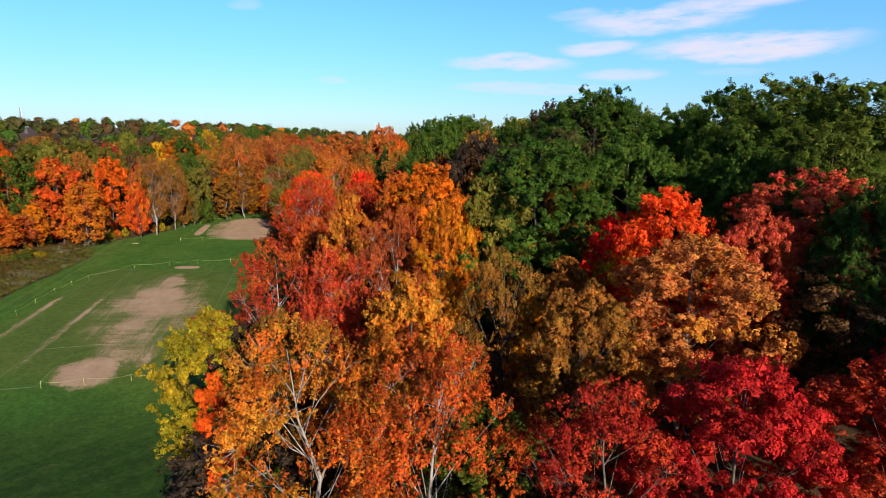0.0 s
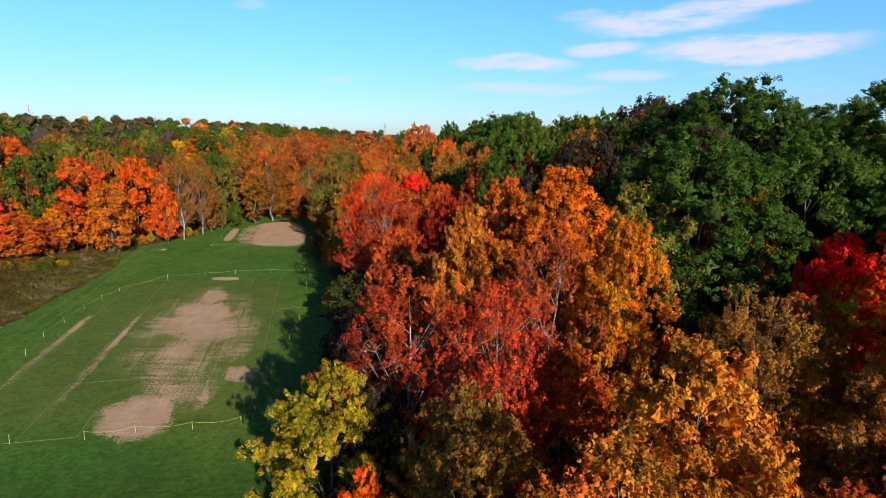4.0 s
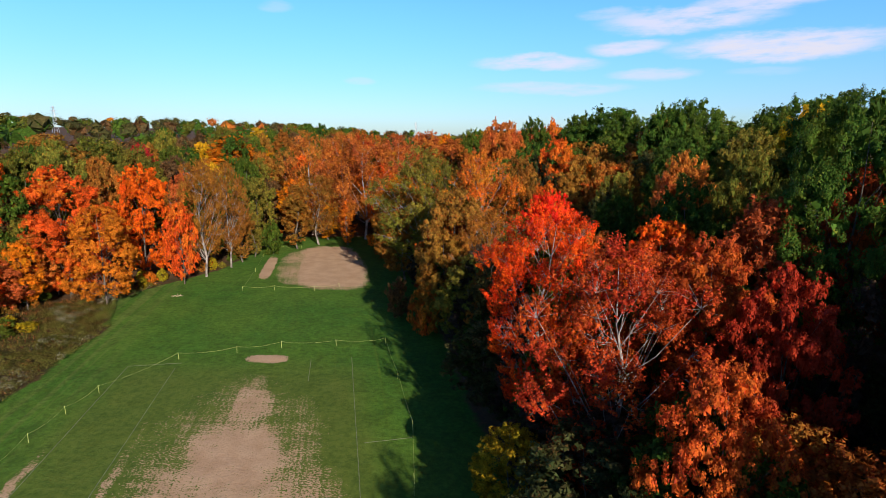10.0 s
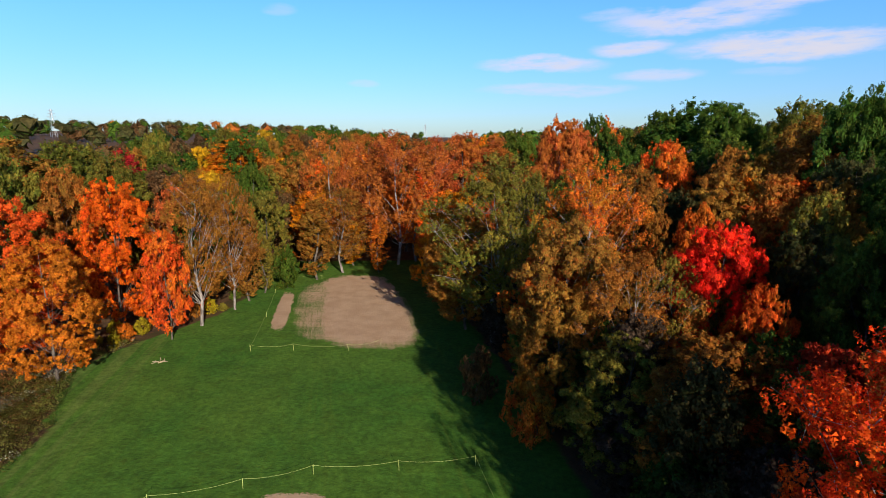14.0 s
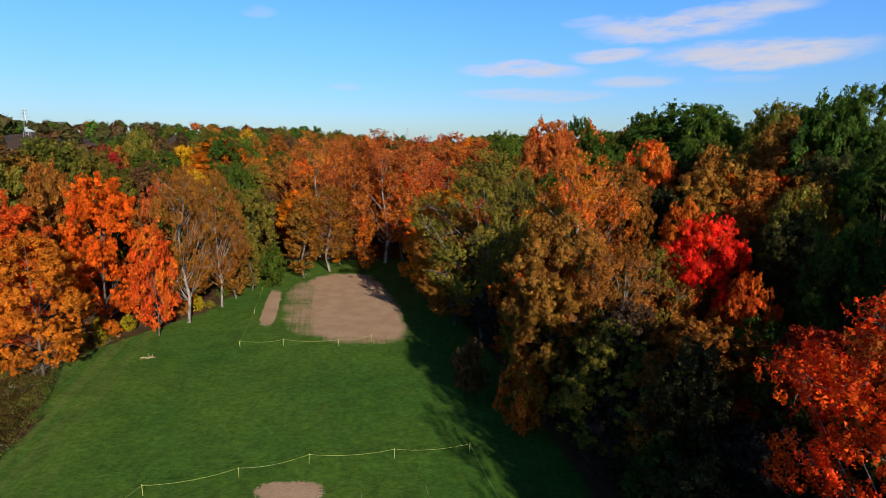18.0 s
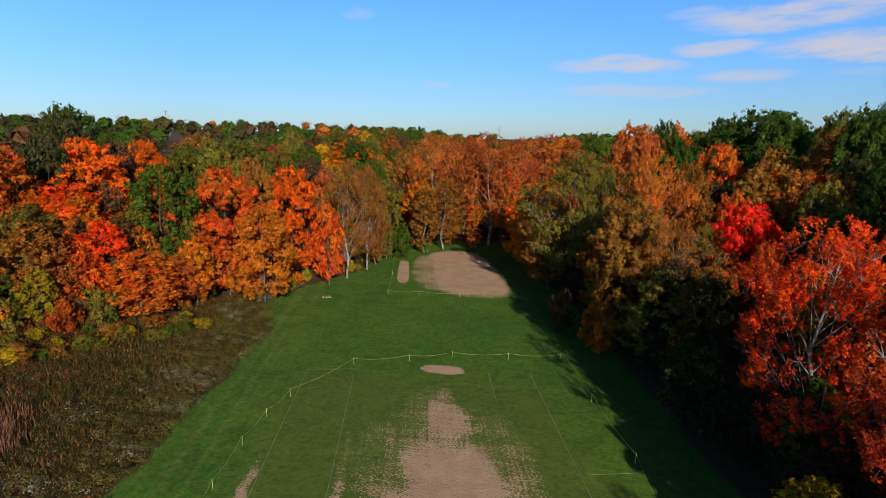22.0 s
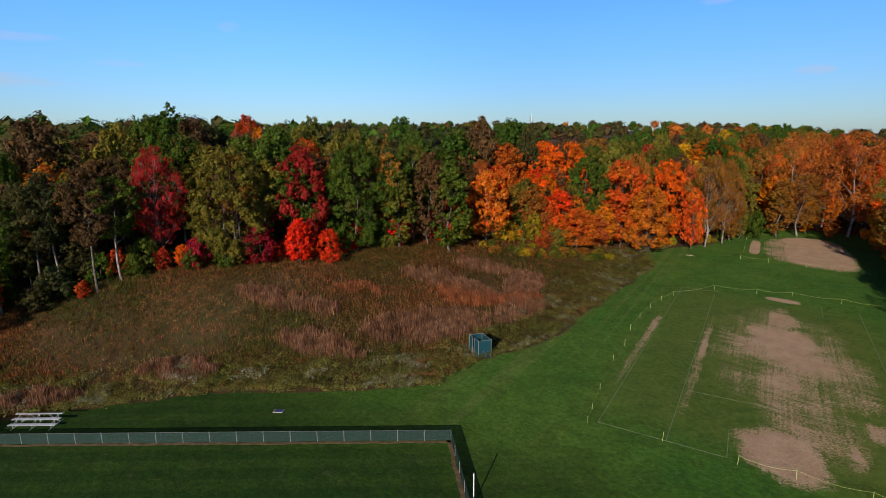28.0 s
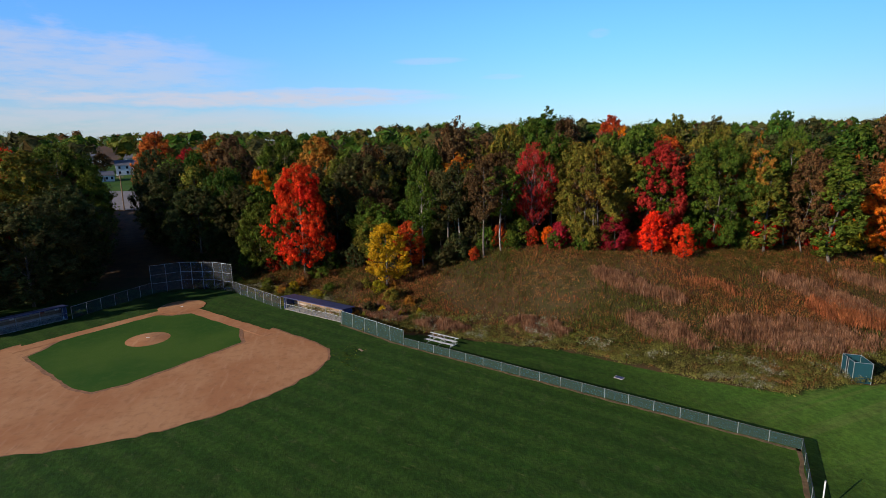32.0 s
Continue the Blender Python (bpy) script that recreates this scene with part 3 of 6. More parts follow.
def tree_meshes(form, detail, variant):
    key = (form, detail, variant)
    if key in made_trees:
        return made_trees[key]
    rng = np.random.default_rng(abs(hash_of(form)) + variant * 17 + 5)
    high, rad, foot, wide, clump, n, drawn, leafy, closed = FORM[form]
    count, leaf, tufts, tuft, _ = DETAIL[detail]
    count = int(count * leafy)
    lo, hi = high * foot, high
    if detail == "far":
        n, clump = int(n * 0.7), clump * 1.15
    # boughs spread evenly over the crown, most of them out on its shell
    zs = ((np.arange(n) + rng.uniform(0, 1, n)) / n) ** 0.92
    ang = np.arange(n) * 2.39996 + rng.uniform(-0.8, 0.8, n)
    top_bow = np.cos(np.clip((zs - wide) / (1.05 - wide), 0, 1) * math.pi / 2) ** 0.62
    if form in ("round", "maple"):
        top_bow = np.sqrt(np.clip(1 - ((zs - wide) / (1.02 - wide)) ** 2, 0, 1))
    prof = np.where(zs < wide, 0.58 + 0.42 * np.sin(np.clip(zs / wide, 0, 1) * math.pi / 2), top_bow)
    lobes = 1 + 0.14 * np.sin(ang * 3 + variant) + 0.11 * np.sin(ang * 5 + 2 * variant + zs * 5)
    shell = rng.uniform(0.30, 1.0, n) ** (0.25 if form == "round" else 0.38)
    size = rad * clump * rng.uniform(0.65, 1.30, n) * np.where(zs > 0.9, 0.8, 1.0)
    rr = np.maximum(0.0, rad * prof * lobes * shell - size * 0.55)
    cen = np.stack([rr * np.cos(ang), rr * np.sin(ang), lo + size * 0.5 + zs * (hi - lo - size * 1.3)], 1)
    cen += rng.normal(size=(n, 3)) * rad * 0.035
    middle = np.array((0, 0, lo + (hi - lo) * 0.40))
    if form == "bush":
        leaf *= 0.65
    if form == "open":
        tufts, tuft, leaf = tufts * 2, tuft * 0.72, leaf * 0.92
    soup, owner, tips = tufted_leaves(rng, cen, size, middle, tufts, tuft, count, leaf, drawn, closed)
    crown = leaves("crown", soup)
    crown.materials.append(LEAF["green"])
    # trunk, limbs to the boughs and twigs to the tufts
    verts, faces = [], []
    sides = 8 if detail == "near" else 5
    bend = rng.normal(size=2) * 0.35
    spine = np.array([(bend[0] * math.sin(k * 1.3), bend[1] * math.sin(k * 1.7), high * 0.92 * k / 5) for k in range(6)])
    base = high * 0.0100
    tube(verts, faces, spine, [base * 1.25, base, base * 0.78, base * 0.52, base * 0.28, base * 0.08], sides)
    limbs = {"near": 46, "mid": 24, "low": 12, "far": 7}[detail] if form != "bush" else 6
    steep = (0.8, 1.5) if drawn < 1 else (1.0, 1.9)
    order = np.argsort(-np.linalg.norm(cen[:, :2], axis=1))
    for k in range(min(limbs, n)):
        i_c = order[int((k + 0.5) * n * 0.92 / limbs) % n]
        c = cen[i_c]
        z0 = max(lo * 0.75, c[2] - np.linalg.norm(c[:2]) * rng.uniform(*steep))
        z0 = min(z0, high * 0.8)
        f = z0 / (high * 0.92) * 5
        i = min(4, int(f))
        a = spine[i] + (spine[i + 1] - spine[i]) * (f - i)
        m1 = a + (c - a) * 0.45 + (0, 0, -0.04 * high * rng.uniform(-0.4, 1))
        r0 = base * ((0.34 if drawn > 1 else 0.24) if detail == "near" else 0.30) * (1 - z0 / high * 0.6)
        tube(verts, faces, np.array([a, m1, c]), [r0, r0 * 0.62, r0 * 0.26], 5 if detail == "near" else 4)
        if detail in ("near", "mid"):
            for q in np.flatnonzero(owner == i_c)[:9 if detail == "near" else 3]:
                over = tips[q] + (tips[q] - c) * 0.15 + (0, 0, 0.3 * drawn)
                tube(verts, faces, np.array([c, (c + over) / 2 + rng.normal(size=3) * 0.08, over]), [r0 * 0.38, r0 * 0.30, r0 * 0.14], 3)
    me = bpy.data.meshes.new("trunk")
    me.from_pydata(verts, [], faces)
    me.polygons.foreach_set("use_smooth", [True] * len(faces))
    me.materials.append(BARK)
    made_trees[key] = (me, crown)
    return made_trees[key]


def hash_of(text):
    return sum((i + 3) * ord(c) for i, c in enumerate(text))


WORDS = {"orange": "bright orange", "flame": "flaming orange-red", "scarlet": "vivid scarlet", "ruby": "bright red", "crimson": "deep crimson", "rust": "rust-orange", "ember": "rust-orange and olive", "brick": "brick-red", "wine": "dark red", "coral": "coral-red",
         "copper": "coppery tan", "gold": "golden orange", "yellow": "golden yellow", "lime": "yellow-green", "bronze": "bronze and olive", "olive": "olive-green", "moss": "mossy yellow-green",
         "green": "green", "oak": "dark green", "dusk": "dull green", "brown": "brown", "umber_shade": "shade-darkened brown", "pink": "faded pink"}
KIND = {"maple": "maple_tree", "round": "oak_tree", "oval": "broadleaf_tree", "tall": "sycamore_tree", "lofty": "woodland_tree", "slim": "young_tree", "open": "sparse_tree", "bush": "shrub"}
tree_rng = random.Random(11)


def tree(form, x, y, top, width, colour, detail="mid", pale=False, where="at the edge of the woods", group="", sink=0.0):
    """A tree that stands on the land at x, y, with its top at height `top` and a crown of that width."""
    z = land(x, y) - sink
    shape = max(1.5, top - z) / width
    if form != "bush" and shape < 0.62 * FORM[form][0] / (2 * FORM[form][1]):
        # too squat for its kind: take the kind that grows so
        form = min(("oval", "maple", "bush"), key=lambda f: abs(math.log(shape * 2 * FORM[f][1] / FORM[f][0])))
    trunk_me, crown_me = tree_meshes(form, detail, tree_rng.randrange(DETAIL[detail][4]))
    root = new(KIND[form])
    root.empty_display_size = 0.5
    root.location, root.rotation_euler = (x, y, z), (0, 0, tree_rng.uniform(0, 6.28))
    high, rad = FORM[form][:2]
    root.scale = (width / (2 * rad), width / (2 * rad), max(1.5, top - z) / high)
    what = "shrub" if form == "bush" else "tree"
    tagged(root, f"{'pale-barked ' if pale else ''}{WORDS[colour]} autumn {what} {where}", what, group or ("shrubs" if form == "bush" else "autumn trees"))
    t = new("trunk", trunk_me)
    c = new("crown", crown_me)
    for ob, mat in ((t, BARK_PALE if pale else BARK), (c, LEAF[colour])):
        ob.parent = root
        ob.material_slots[0].link = "OBJECT"
        ob.material_slots[0].material = mat
    return root



# the tree row east of the field, from the south
tree("open", -7.0, 30.0, 23.4, 11.5, "ember", "near", pale=True, where="beside the field")
tree("open", 1.0, 28.0, 23.0, 10.5, "ember", "near", pale=True, where="beside the field")
tree("open", 10.0, 27.0, 21.0, 9.5, "wine", "near", where="beside the field")
tree("maple", 17.0, 27.0, 22.6, 11.0, "wine", "near", where="beside the field")
tree("maple", 25.0, 26.0, 23.0, 12.0, "wine", "near", where="beside the field")
tree("oval", 31.0, 31.0, 23.5, 9.0, "wine", "near", where="beside the field")
tree("oval", -1.0, 38.0, 24.0, 10.5, "ember", "near", where="beside the field")
tree("maple", 12.0, 41.0, 22.5, 10.0, "bronze", "near", where="beside the field")
tree("open", -16.0, 54.0, 22.6, 12.5, "brick", "near", pale=True, where="beside the field")
tree("open", -9.0, 50.0, 23.2, 10.5, "brick", "near", pale=True, where="beside the field")
tree("open", -4.0, 58.0, 25.5, 11.0, "rust", "near", pale=True, where="beside the field")
tree("oval", 1.0, 57.0, 27.0, 9.0, "gold", "near", where="beside the field")
tree("oval", -12.0, 41.0, 20.0, 9.0, "bronze", "near", where="beside the field")
tree("oval", -1.0, 72.0, 30.0, 14.5, "gold", "near", where="beside the field")
tree("oval", -6.0, 82.0, 28.0, 11.0, "ember", "near", where="beside the field")
tree("oval", -11.0, 68.0, 26.0, 9.5, "ember", "near", where="beside the field")
tree("maple", -21.0, 48.0, 17.6, 10.5, "lime", "near", where="beside the field")
tree("slim", -17.5, 42.0, 14.5, 4.0, "flame", "near", where="beside the field")
tree("slim", -14.5, 37.0, 13.0, 3.6, "flame", "near", where="beside the field")
tree("oval", -13.0, 75.0, 20.5, 9.0, "rust", "near", where="beside the field")
tree("maple", -13.0, 85.0, 13.0, 8.0, "bronze", where="beside the field")
tree("open", 6.5, 47.0, 23.5, 9.0, "bronze", "near", where="beside the field")
tree("slim", 9.0, 46.0, 20.0, 4.5, "gold", "near", where="beside the field")
tree("maple", 21.0, 42.7, 26.1, 14.5, "copper", "near", where="beside the field")
tree("maple", 13.8, 53.6, 21.6, 7.9, "bronze", "near", where="beside the field")
tree("oval", 19.6, 56.1, 22.6, 7.3, "yellow", where="beside the field")
tree("maple", 22.9, 52.8, 28.7, 11.1, "scarlet", where="beside the field")
tree("maple", 35.3, 50.6, 30.8, 14.5, "coral", "near", where="beside the field")
tree("maple", 28.0, 46.9, 27.7, 8.3, "coral", "near", where="beside the field")
tree("maple", 19.4, 58.3, 25.5, 7.5, "scarlet", where="beside the field")
tree("maple", 33.3, 42.1, 25.1, 10.9, "brown", where="beside the field")

# young growth where the row steps out into the field, added for its shadow
# the dark between these crowns is put into their leaf colour
tree("maple", -23.0, 72.0, 12.5, 8.5, "umber_shade", "near", where="beside the field")
tree("maple", -25.5, 80.0, 11.5, 8.0, "umber_shade", "near", where="beside the field")

# red trees further along the row
tree("open", -23.0, 100.0, 25.0, 13.5, "brick", "near", pale=True, where="beside the field")
tree("open", -27.0, 112.0, 26.0, 13.0, "flame", "near", pale=True, where="beside the field")
tree("maple", -15.0, 104.0, 24.8, 12.5, "brick", "near", where="beside the field")
tree("maple", -14.0, 118.0, 24.0, 12.0, "flame", where="beside the field")
tree("maple", -20.5, 88.0, 20.5, 9.0, "brick", "near", where="beside the field")
tree("maple", -13.0, 96.0, 24.0, 9.5, "brick", "near", where="beside the field")
tree("maple", -25.0, 88.0, 12.5, 7.5, "dusk", "near", where="beside the field")
tree("oval", -8.0, 110.0, 27.0, 10.5, "rust", where="beside the field")
tree("maple", 1.0, 111.0, 29.3, 10.5, "brick", where="beside the field")
tree("maple", -21.0, 122.0, 22.0, 10.0, "rust", where="beside the field")
# this crown's brown is darkened for the shade it stands in
tree("round", -1.0, 95.0, 27.5, 14.0, "umber_shade", "near", where="beside the field")
tree("round", -6.0, 122.0, 23.0, 13.0, "oak", where="beside the field")
tree("slim", -6.0, 163.0, 27.0, 6.0, "flame", where="beside the field")
tree("maple", -31.0, 101.0, 9.0, 6.5, "lime", where="beside the field")

# mixed trees beside the north half of the field
tree("open", -44.8, 172.5, 29.4, 21.4, "moss", "near", pale=True, where="beside the field")
tree("open", -40.3, 166.3, 27.3, 12.1, "moss", "near", where="beside the field")
tree("open", -33.1, 163.5, 29.5, 16.2, "ember", "near", pale=True, where="beside the field")
tree("maple", -37.3, 152.0, 23.5, 13.7, "bronze", "near", where="beside the field")
tree("maple", -25.3, 170.1, 28.2, 11.9, "bronze", "near", where="beside the field")
tree("open", -31.7, 144.9, 20.9, 11.6, "bronze", "near", pale=True, where="beside the field")
tree("maple", -21.8, 148.1, 23.7, 11.1, "scarlet", "near", where="beside the field")
tree("maple", -21.6, 139.4, 19.3, 7.3, "orange", "near", where="beside the field")
tree("maple", -14.1, 189.9, 31.9, 12.0, "orange", where="beside the field")
tree("maple", -13.2, 165.1, 28.8, 14.1, "bronze", "near", where="beside the field")
tree("maple", -21.5, 156.5, 24.4, 8.2, "orange", "near", where="beside the field")
tree("open", -26.8, 147.7, 19.7, 9.8, "moss", "near", where="beside the field")
tree("maple", -39.0, 146.2, 17.2, 9.9, "bronze", "near", where="beside the field")
tree("maple", -49.4, 178.4, 20.7, 15.3, "bronze", "near", where="beside the field")
tree("maple", -52.4, 194.3, 22.1, 14.9, "gold", where="beside the field")
tree("maple", -8.0, 162.8, 27.1, 16.5, "ember", "near", where="beside the field")
tree("maple", -6.4, 156.3, 27.6, 12.1, "bronze", "near", where="beside the field")
tree("maple", -28.9, 131.6, 17.2, 12.7, "bronze", "near", where="beside the field")
tree("maple", -33.8, 137.2, 15.1, 11.5, "olive", "near", where="beside the field")
tree("maple", -38.6, 158.2, 18.1, 12.9, "ember", "near", where="beside the field")
tree("bush", -47.1, 152.5, 7.5, 4.8, "brown", where="beside the field")
tree("bush", -41.4, 144.4, 8.4, 5.5, "ember", where="beside the field")

# dark oaks on the east bank
tree("round", 25.3, 89.9, 40.7, 22.2, "oak", "near", where="on the wooded bank")
tree("round", 13.9, 74.0, 33.3, 20.9, "oak", "near", where="on the wooded bank")
tree("round", 25.5, 73.1, 33.7, 15.9, "oak", "near", where="on the wooded bank")
tree("round", 6.9, 92.9, 33.3, 15.4, "umber_shade", "near", where="on the wooded bank")
tree("round", -1.0, 109.1, 36.2, 14.7, "oak", "near", where="on the wooded bank")
tree("round", 22.8, 102.8, 38.5, 20.7, "oak", "near", where="on the wooded bank")
tree("round", 44.9, 72.9, 40.8, 22.9, "green", "near", where="on the wooded bank")
tree("round", 48.0, 63.6, 40.0, 21.2, "green", "near", where="on the wooded bank")
tree("round", 44.9, 86.6, 41.2, 20.1, "oak", "near", where="on the wooded bank")
tree("round", 43.3, 102.8, 38.6, 18.4, "oak", "near", where="on the wooded bank")
tree("round", 35.7, 62.1, 32.4, 12.5, "oak", "near", where="on the wooded bank")
tree("round", 39.2, 55.1, 34.2, 13.8, "green", "near", where="on the wooded bank")
tree("round", 35.1, 43.2, 29.8, 9.6, "oak", "near", where="on the wooded bank")
tree("round", 8.8, 80.7, 26.0, 12.6, "oak", "near", where="on the wooded bank")
tree("round", 34.6, 71.6, 31.8, 11.4, "oak", "near", where="on the wooded bank")
tree("round", 25.0, 119.2, 40.3, 19.8, "brown", "near", where="on the wooded bank")
tree("round", 26.6, 100.9, 39.7, 20.7, "dusk", "near", where="on the wooded bank")
tree("round", 21.5, 137.1, 36.7, 18.9, "oak", "near", where="on the wooded bank")
tree("round", 6.8, 228.4, 40.4, 32.2, "oak", where="on the wooded bank")
tree("round", 30.5, 218.4, 39.9, 25.1, "green", where="on the wooded bank")
tree("round", 16.3, 89.7, 33.6, 15.7, "dusk", "near", where="on the wooded bank")
tree("round", 18.4, 82.3, 34.2, 13.2, "dusk", "near", where="on the wooded bank")
tree("round", 14.3, 113.1, 30.9, 15.9, "dusk", "near", where="on the wooded bank")
tree("round", 20.4, 153.5, 37.4, 12.7, "yellow", "near", where="on the wooded bank")
tree("maple", -23.3, 130.9, 15.2, 12.5, "brick", "near", where="beside the field")
tree("oval", -29.3, 132.1, 10.9, 9.2, "ember", "near", where="beside the field")
tree("oval", 1.0, 173.5, 33.4, 14.9, "bronze", where="beside the field")
tree("oval", -12.1, 166.0, 27.6, 9.5, "gold", where="beside the field")
tree("oval", -10.4, 160.5, 27.9, 9.0, "bronze", where="beside the field")
tree("maple", -10.6, 151.3, 26.6, 8.8, "olive", where="beside the field")
tree("round", -13.1, 255.4, 38.3, 14.4, "oak", where="on the wooded bank")
tree("round", -1.9, 230.0, 38.8, 18.9, "oak", "near", where="on the wooded bank")
tree("round", 7.0, 216.3, 39.3, 19.1, "oak", "near", where="on the wooded bank")
tree("round", 14.8, 203.9, 39.4, 15.2, "olive", "near", where="on the wooded bank")
tree("round", 10.3, 190.5, 35.9, 16.1, "bronze", "near", where="on the wooded bank")
tree("round", 7.2, 168.0, 39.0, 15.2, "oak", "near", where="on the wooded bank")
tree("round", -1.6, 160.5, 29.9, 12.6, "dusk", "near", where="on the wooded bank")
tree("round", -1.4, 150.9, 31.8, 12.3, "oak", "near", where="on the wooded bank")
tree("round", -12.3, 150.4, 23.4, 10.6, "dusk", "near", where="on the wooded bank")
tree("round", -13.8, 137.5, 24.2, 10.7, "oak", "near", where="on the wooded bank")
tree("round", -25.8, 235.2, 36.9, 18.9, "rust", "near", where="on the wooded bank")
tree("round", -34.5, 276.2, 34.2, 17.9, "green", where="on the wooded bank")

tree("round", 34.0, 180.0, 40.5, 20.0, "oak", "near", where="on the wooded bank")
tree("round", 24.0, 172.0, 38.0, 15.0, "green", "near", where="on the wooded bank")
tree("round", 44.0, 165.0, 40.5, 18.0, "oak", where="on the wooded bank")
tree("round", 48.0, 192.0, 41.5, 20.0, "oak", where="on the wooded bank")
tree("round", 62.0, 180.0, 43.0, 20.0, "green", where="on the wooded bank")
tree("round", 58.0, 206.0, 43.0, 22.0, "oak", where="on the wooded bank")

# the stand at the north end of the field
tree("open", -79.6, 215.0, 20.5, 15.3, "bronze", pale=True, where="past the field")
tree("open", -86.1, 230.9, 32.5, 17.3, "rust", pale=True, where="past the field")
tree("open", -67.6, 224.8, 33.0, 20.5, "rust", pale=True, where="past the field")
tree("open", -77.9, 241.1, 31.8, 18.2, "rust", pale=True, where="past the field")
tree("open", -59.9, 245.9, 32.2, 20.1, "rust", pale=True, where="past the field")
tree("tall", -63.5, 228.4, 23.2, 15.0, "orange", where="past the field")
tree("slim", -71.1, 216.0, 13.2, 5.5, "orange", where="past the field")
tree("tall", -52.4, 264.4, 33.3, 20.5, "rust", where="past the field")
tree("oval", -42.3, 268.5, 31.0, 19.1, "rust", where="past the field")
tree("tall", -89.3, 225.8, 18.7, 12.2, "gold", where="past the field")
tree("oval", -55.9, 226.1, 19.1, 13.2, "orange", where="past the field")
tree("oval", -83.0, 247.2, 16.8, 17.3, "rust", where="past the field")
tree("tall", -101.6, 252.3, 26.6, 12.8, "bronze", where="past the field")
tree("slim", -84.0, 208.6, 18.5, 8.0, "bronze", where="past the field")
tree("bush", -88.1, 200.8, 9.3, 5.8, "green", where="past the field")
tree("slim", -78.7, 222.5, 11.9, 5.9, "gold", where="past the field")
tree("oval", -69.4, 254.8, 28.4, 19.6, "rust", where="past the field")
tree("oval", -47.3, 236.5, 22.9, 14.1, "gold", where="past the field")

# the west side of the field: maples and tall bronze trees
tree("open", -94.9, 176.9, 26.9, 12.9, "bronze", "near", pale=True)
tree("open", -93.0, 185.7, 25.6, 10.4, "bronze", "near", pale=True)
tree("maple", -96.4, 170.2, 17.9, 7.2, "orange", "near")
tree("slim", -92.6, 191.4, 16.3, 6.0, "bronze", "near")
tree("oval", -124.1, 259.5, 31.5, 21.9, "gold")
tree("oval", -126.1, 291.2, 18.7, 16.1, "lime")
tree("slim", -91.7, 197.2, 13.0, 4.4, "olive", "near")
tree("maple", -111.5, 156.7, 26.0, 16.8, "orange", "near")
tree("maple", -105.6, 172.2, 25.8, 12.9, "flame", "near")
tree("slim", -132.5, 216.9, 29.1, 9.2, "crimson")
tree("slim", -124.4, 196.4, 22.3, 8.4, "pink")
tree("maple", -102.4, 153.7, 19.5, 12.9, "orange", "near")
tree("maple", -131.5, 145.9, 31.1, 15.3, "flame")
tree("maple", -131.8, 161.1, 30.9, 11.9, "flame")
tree("maple", -143.4, 139.9, 30.3, 11.2, "orange")
tree("maple", -121.1, 107.5, 25.1, 10.1, "orange", "near")
tree("slim", -126.3, 112.2, 25.8, 4.5, "rust", "near")
tree("maple", -112.4, 134.4, 14.3, 11.6, "orange", "near")
tree("maple", -126.4, 137.1, 24.3, 14.1, "flame", "near")
tree("oval", -126.0, 129.2, 21.7, 8.9, "olive", "near")
tree("slim", -120.6, 115.9, 11.9, 5.8, "gold", "near")
tree("slim", -117.7, 121.9, 14.3, 4.5, "lime", "near")
tree("slim", -137.1, 125.9, 25.6, 7.0, "crimson", "near")
tree("slim", -129.9, 122.0, 20.2, 5.4, "ruby", "near")
tree("slim", -115.3, 122.8, 9.5, 4.4, "brick", "near")
tree("slim", -121.9, 120.4, 13.3, 4.6, "olive", "near")
tree("oval", -118.8, 155.6, 20.9, 10.2, "brown")
tree("slim", -111.4, 146.1, 14.0, 6.9, "gold", "near")
tree("oval", -137.1, 109.0, 29.7, 16.0, "green", "near")
tree("oval", -132.5, 101.2, 27.0, 12.8, "brown", "near")
tree("slim", -126.7, 102.9, 22.5, 7.5, "green", "near")
tree("round", -174.3, 139.7, 34.1, 25.1, "oak")
tree("oval", -164.6, 152.2, 32.2, 22.0, "brown")
tree("oval", -141.0, 192.5, 31.9, 20.7, "bronze")
tree("round", -177.6, 189.1, 39.2, 17.4, "oak")
tree("oval", -136.5, 201.1, 31.1, 14.2, "olive")

# the woods west of the meadow and the ball field
tree("maple", -159.2, -8.0, 27.6, 14.5, "scarlet", "near")
tree("oval", -142.8, 10.5, 15.6, 9.2, "yellow", "near")
tree("round", -173.9, 6.6, 29.1, 17.9, "dusk")
tree("oval", -167.8, -0.3, 22.7, 10.0, "dusk")
tree("round", -181.3, 18.2, 30.2, 15.7, "dusk")
tree("oval", -156.5, 24.1, 25.5, 7.3, "dusk")
tree("oval", -156.0, 36.3, 29.0, 10.7, "brown")
tree("slim", -149.2, 30.5, 23.2, 6.9, "dusk")
tree("open", -146.5, 43.2, 31.0, 10.1, "crimson", "near", pale=True)
tree("round", -137.3, 53.5, 31.1, 14.3, "olive")
tree("oval", -133.1, 65.8, 31.1, 10.8, "crimson", "near")
tree("slim", -128.4, 61.9, 18.0, 5.2, "ruby")
tree("slim", -125.5, 66.7, 15.8, 4.7, "ruby")
tree("round", -129.7, 76.3, 31.3, 15.0, "green")
tree("slim", -124.4, 83.2, 26.7, 7.6, "olive")
tree("oval", -123.9, 91.2, 29.6, 8.6, "brown")
tree("slim", -119.3, 93.1, 27.7, 8.4, "green")
tree("slim", -133.6, 56.6, 17.9, 6.0, "crimson")
tree("oval", -187.4, 78.6, 34.1, 10.8, "pink")
tree("slim", -188.7, 85.0, 35.4, 7.4, "gold")
tree("oval", -207.0, 91.0, 39.7, 12.3, "brick")
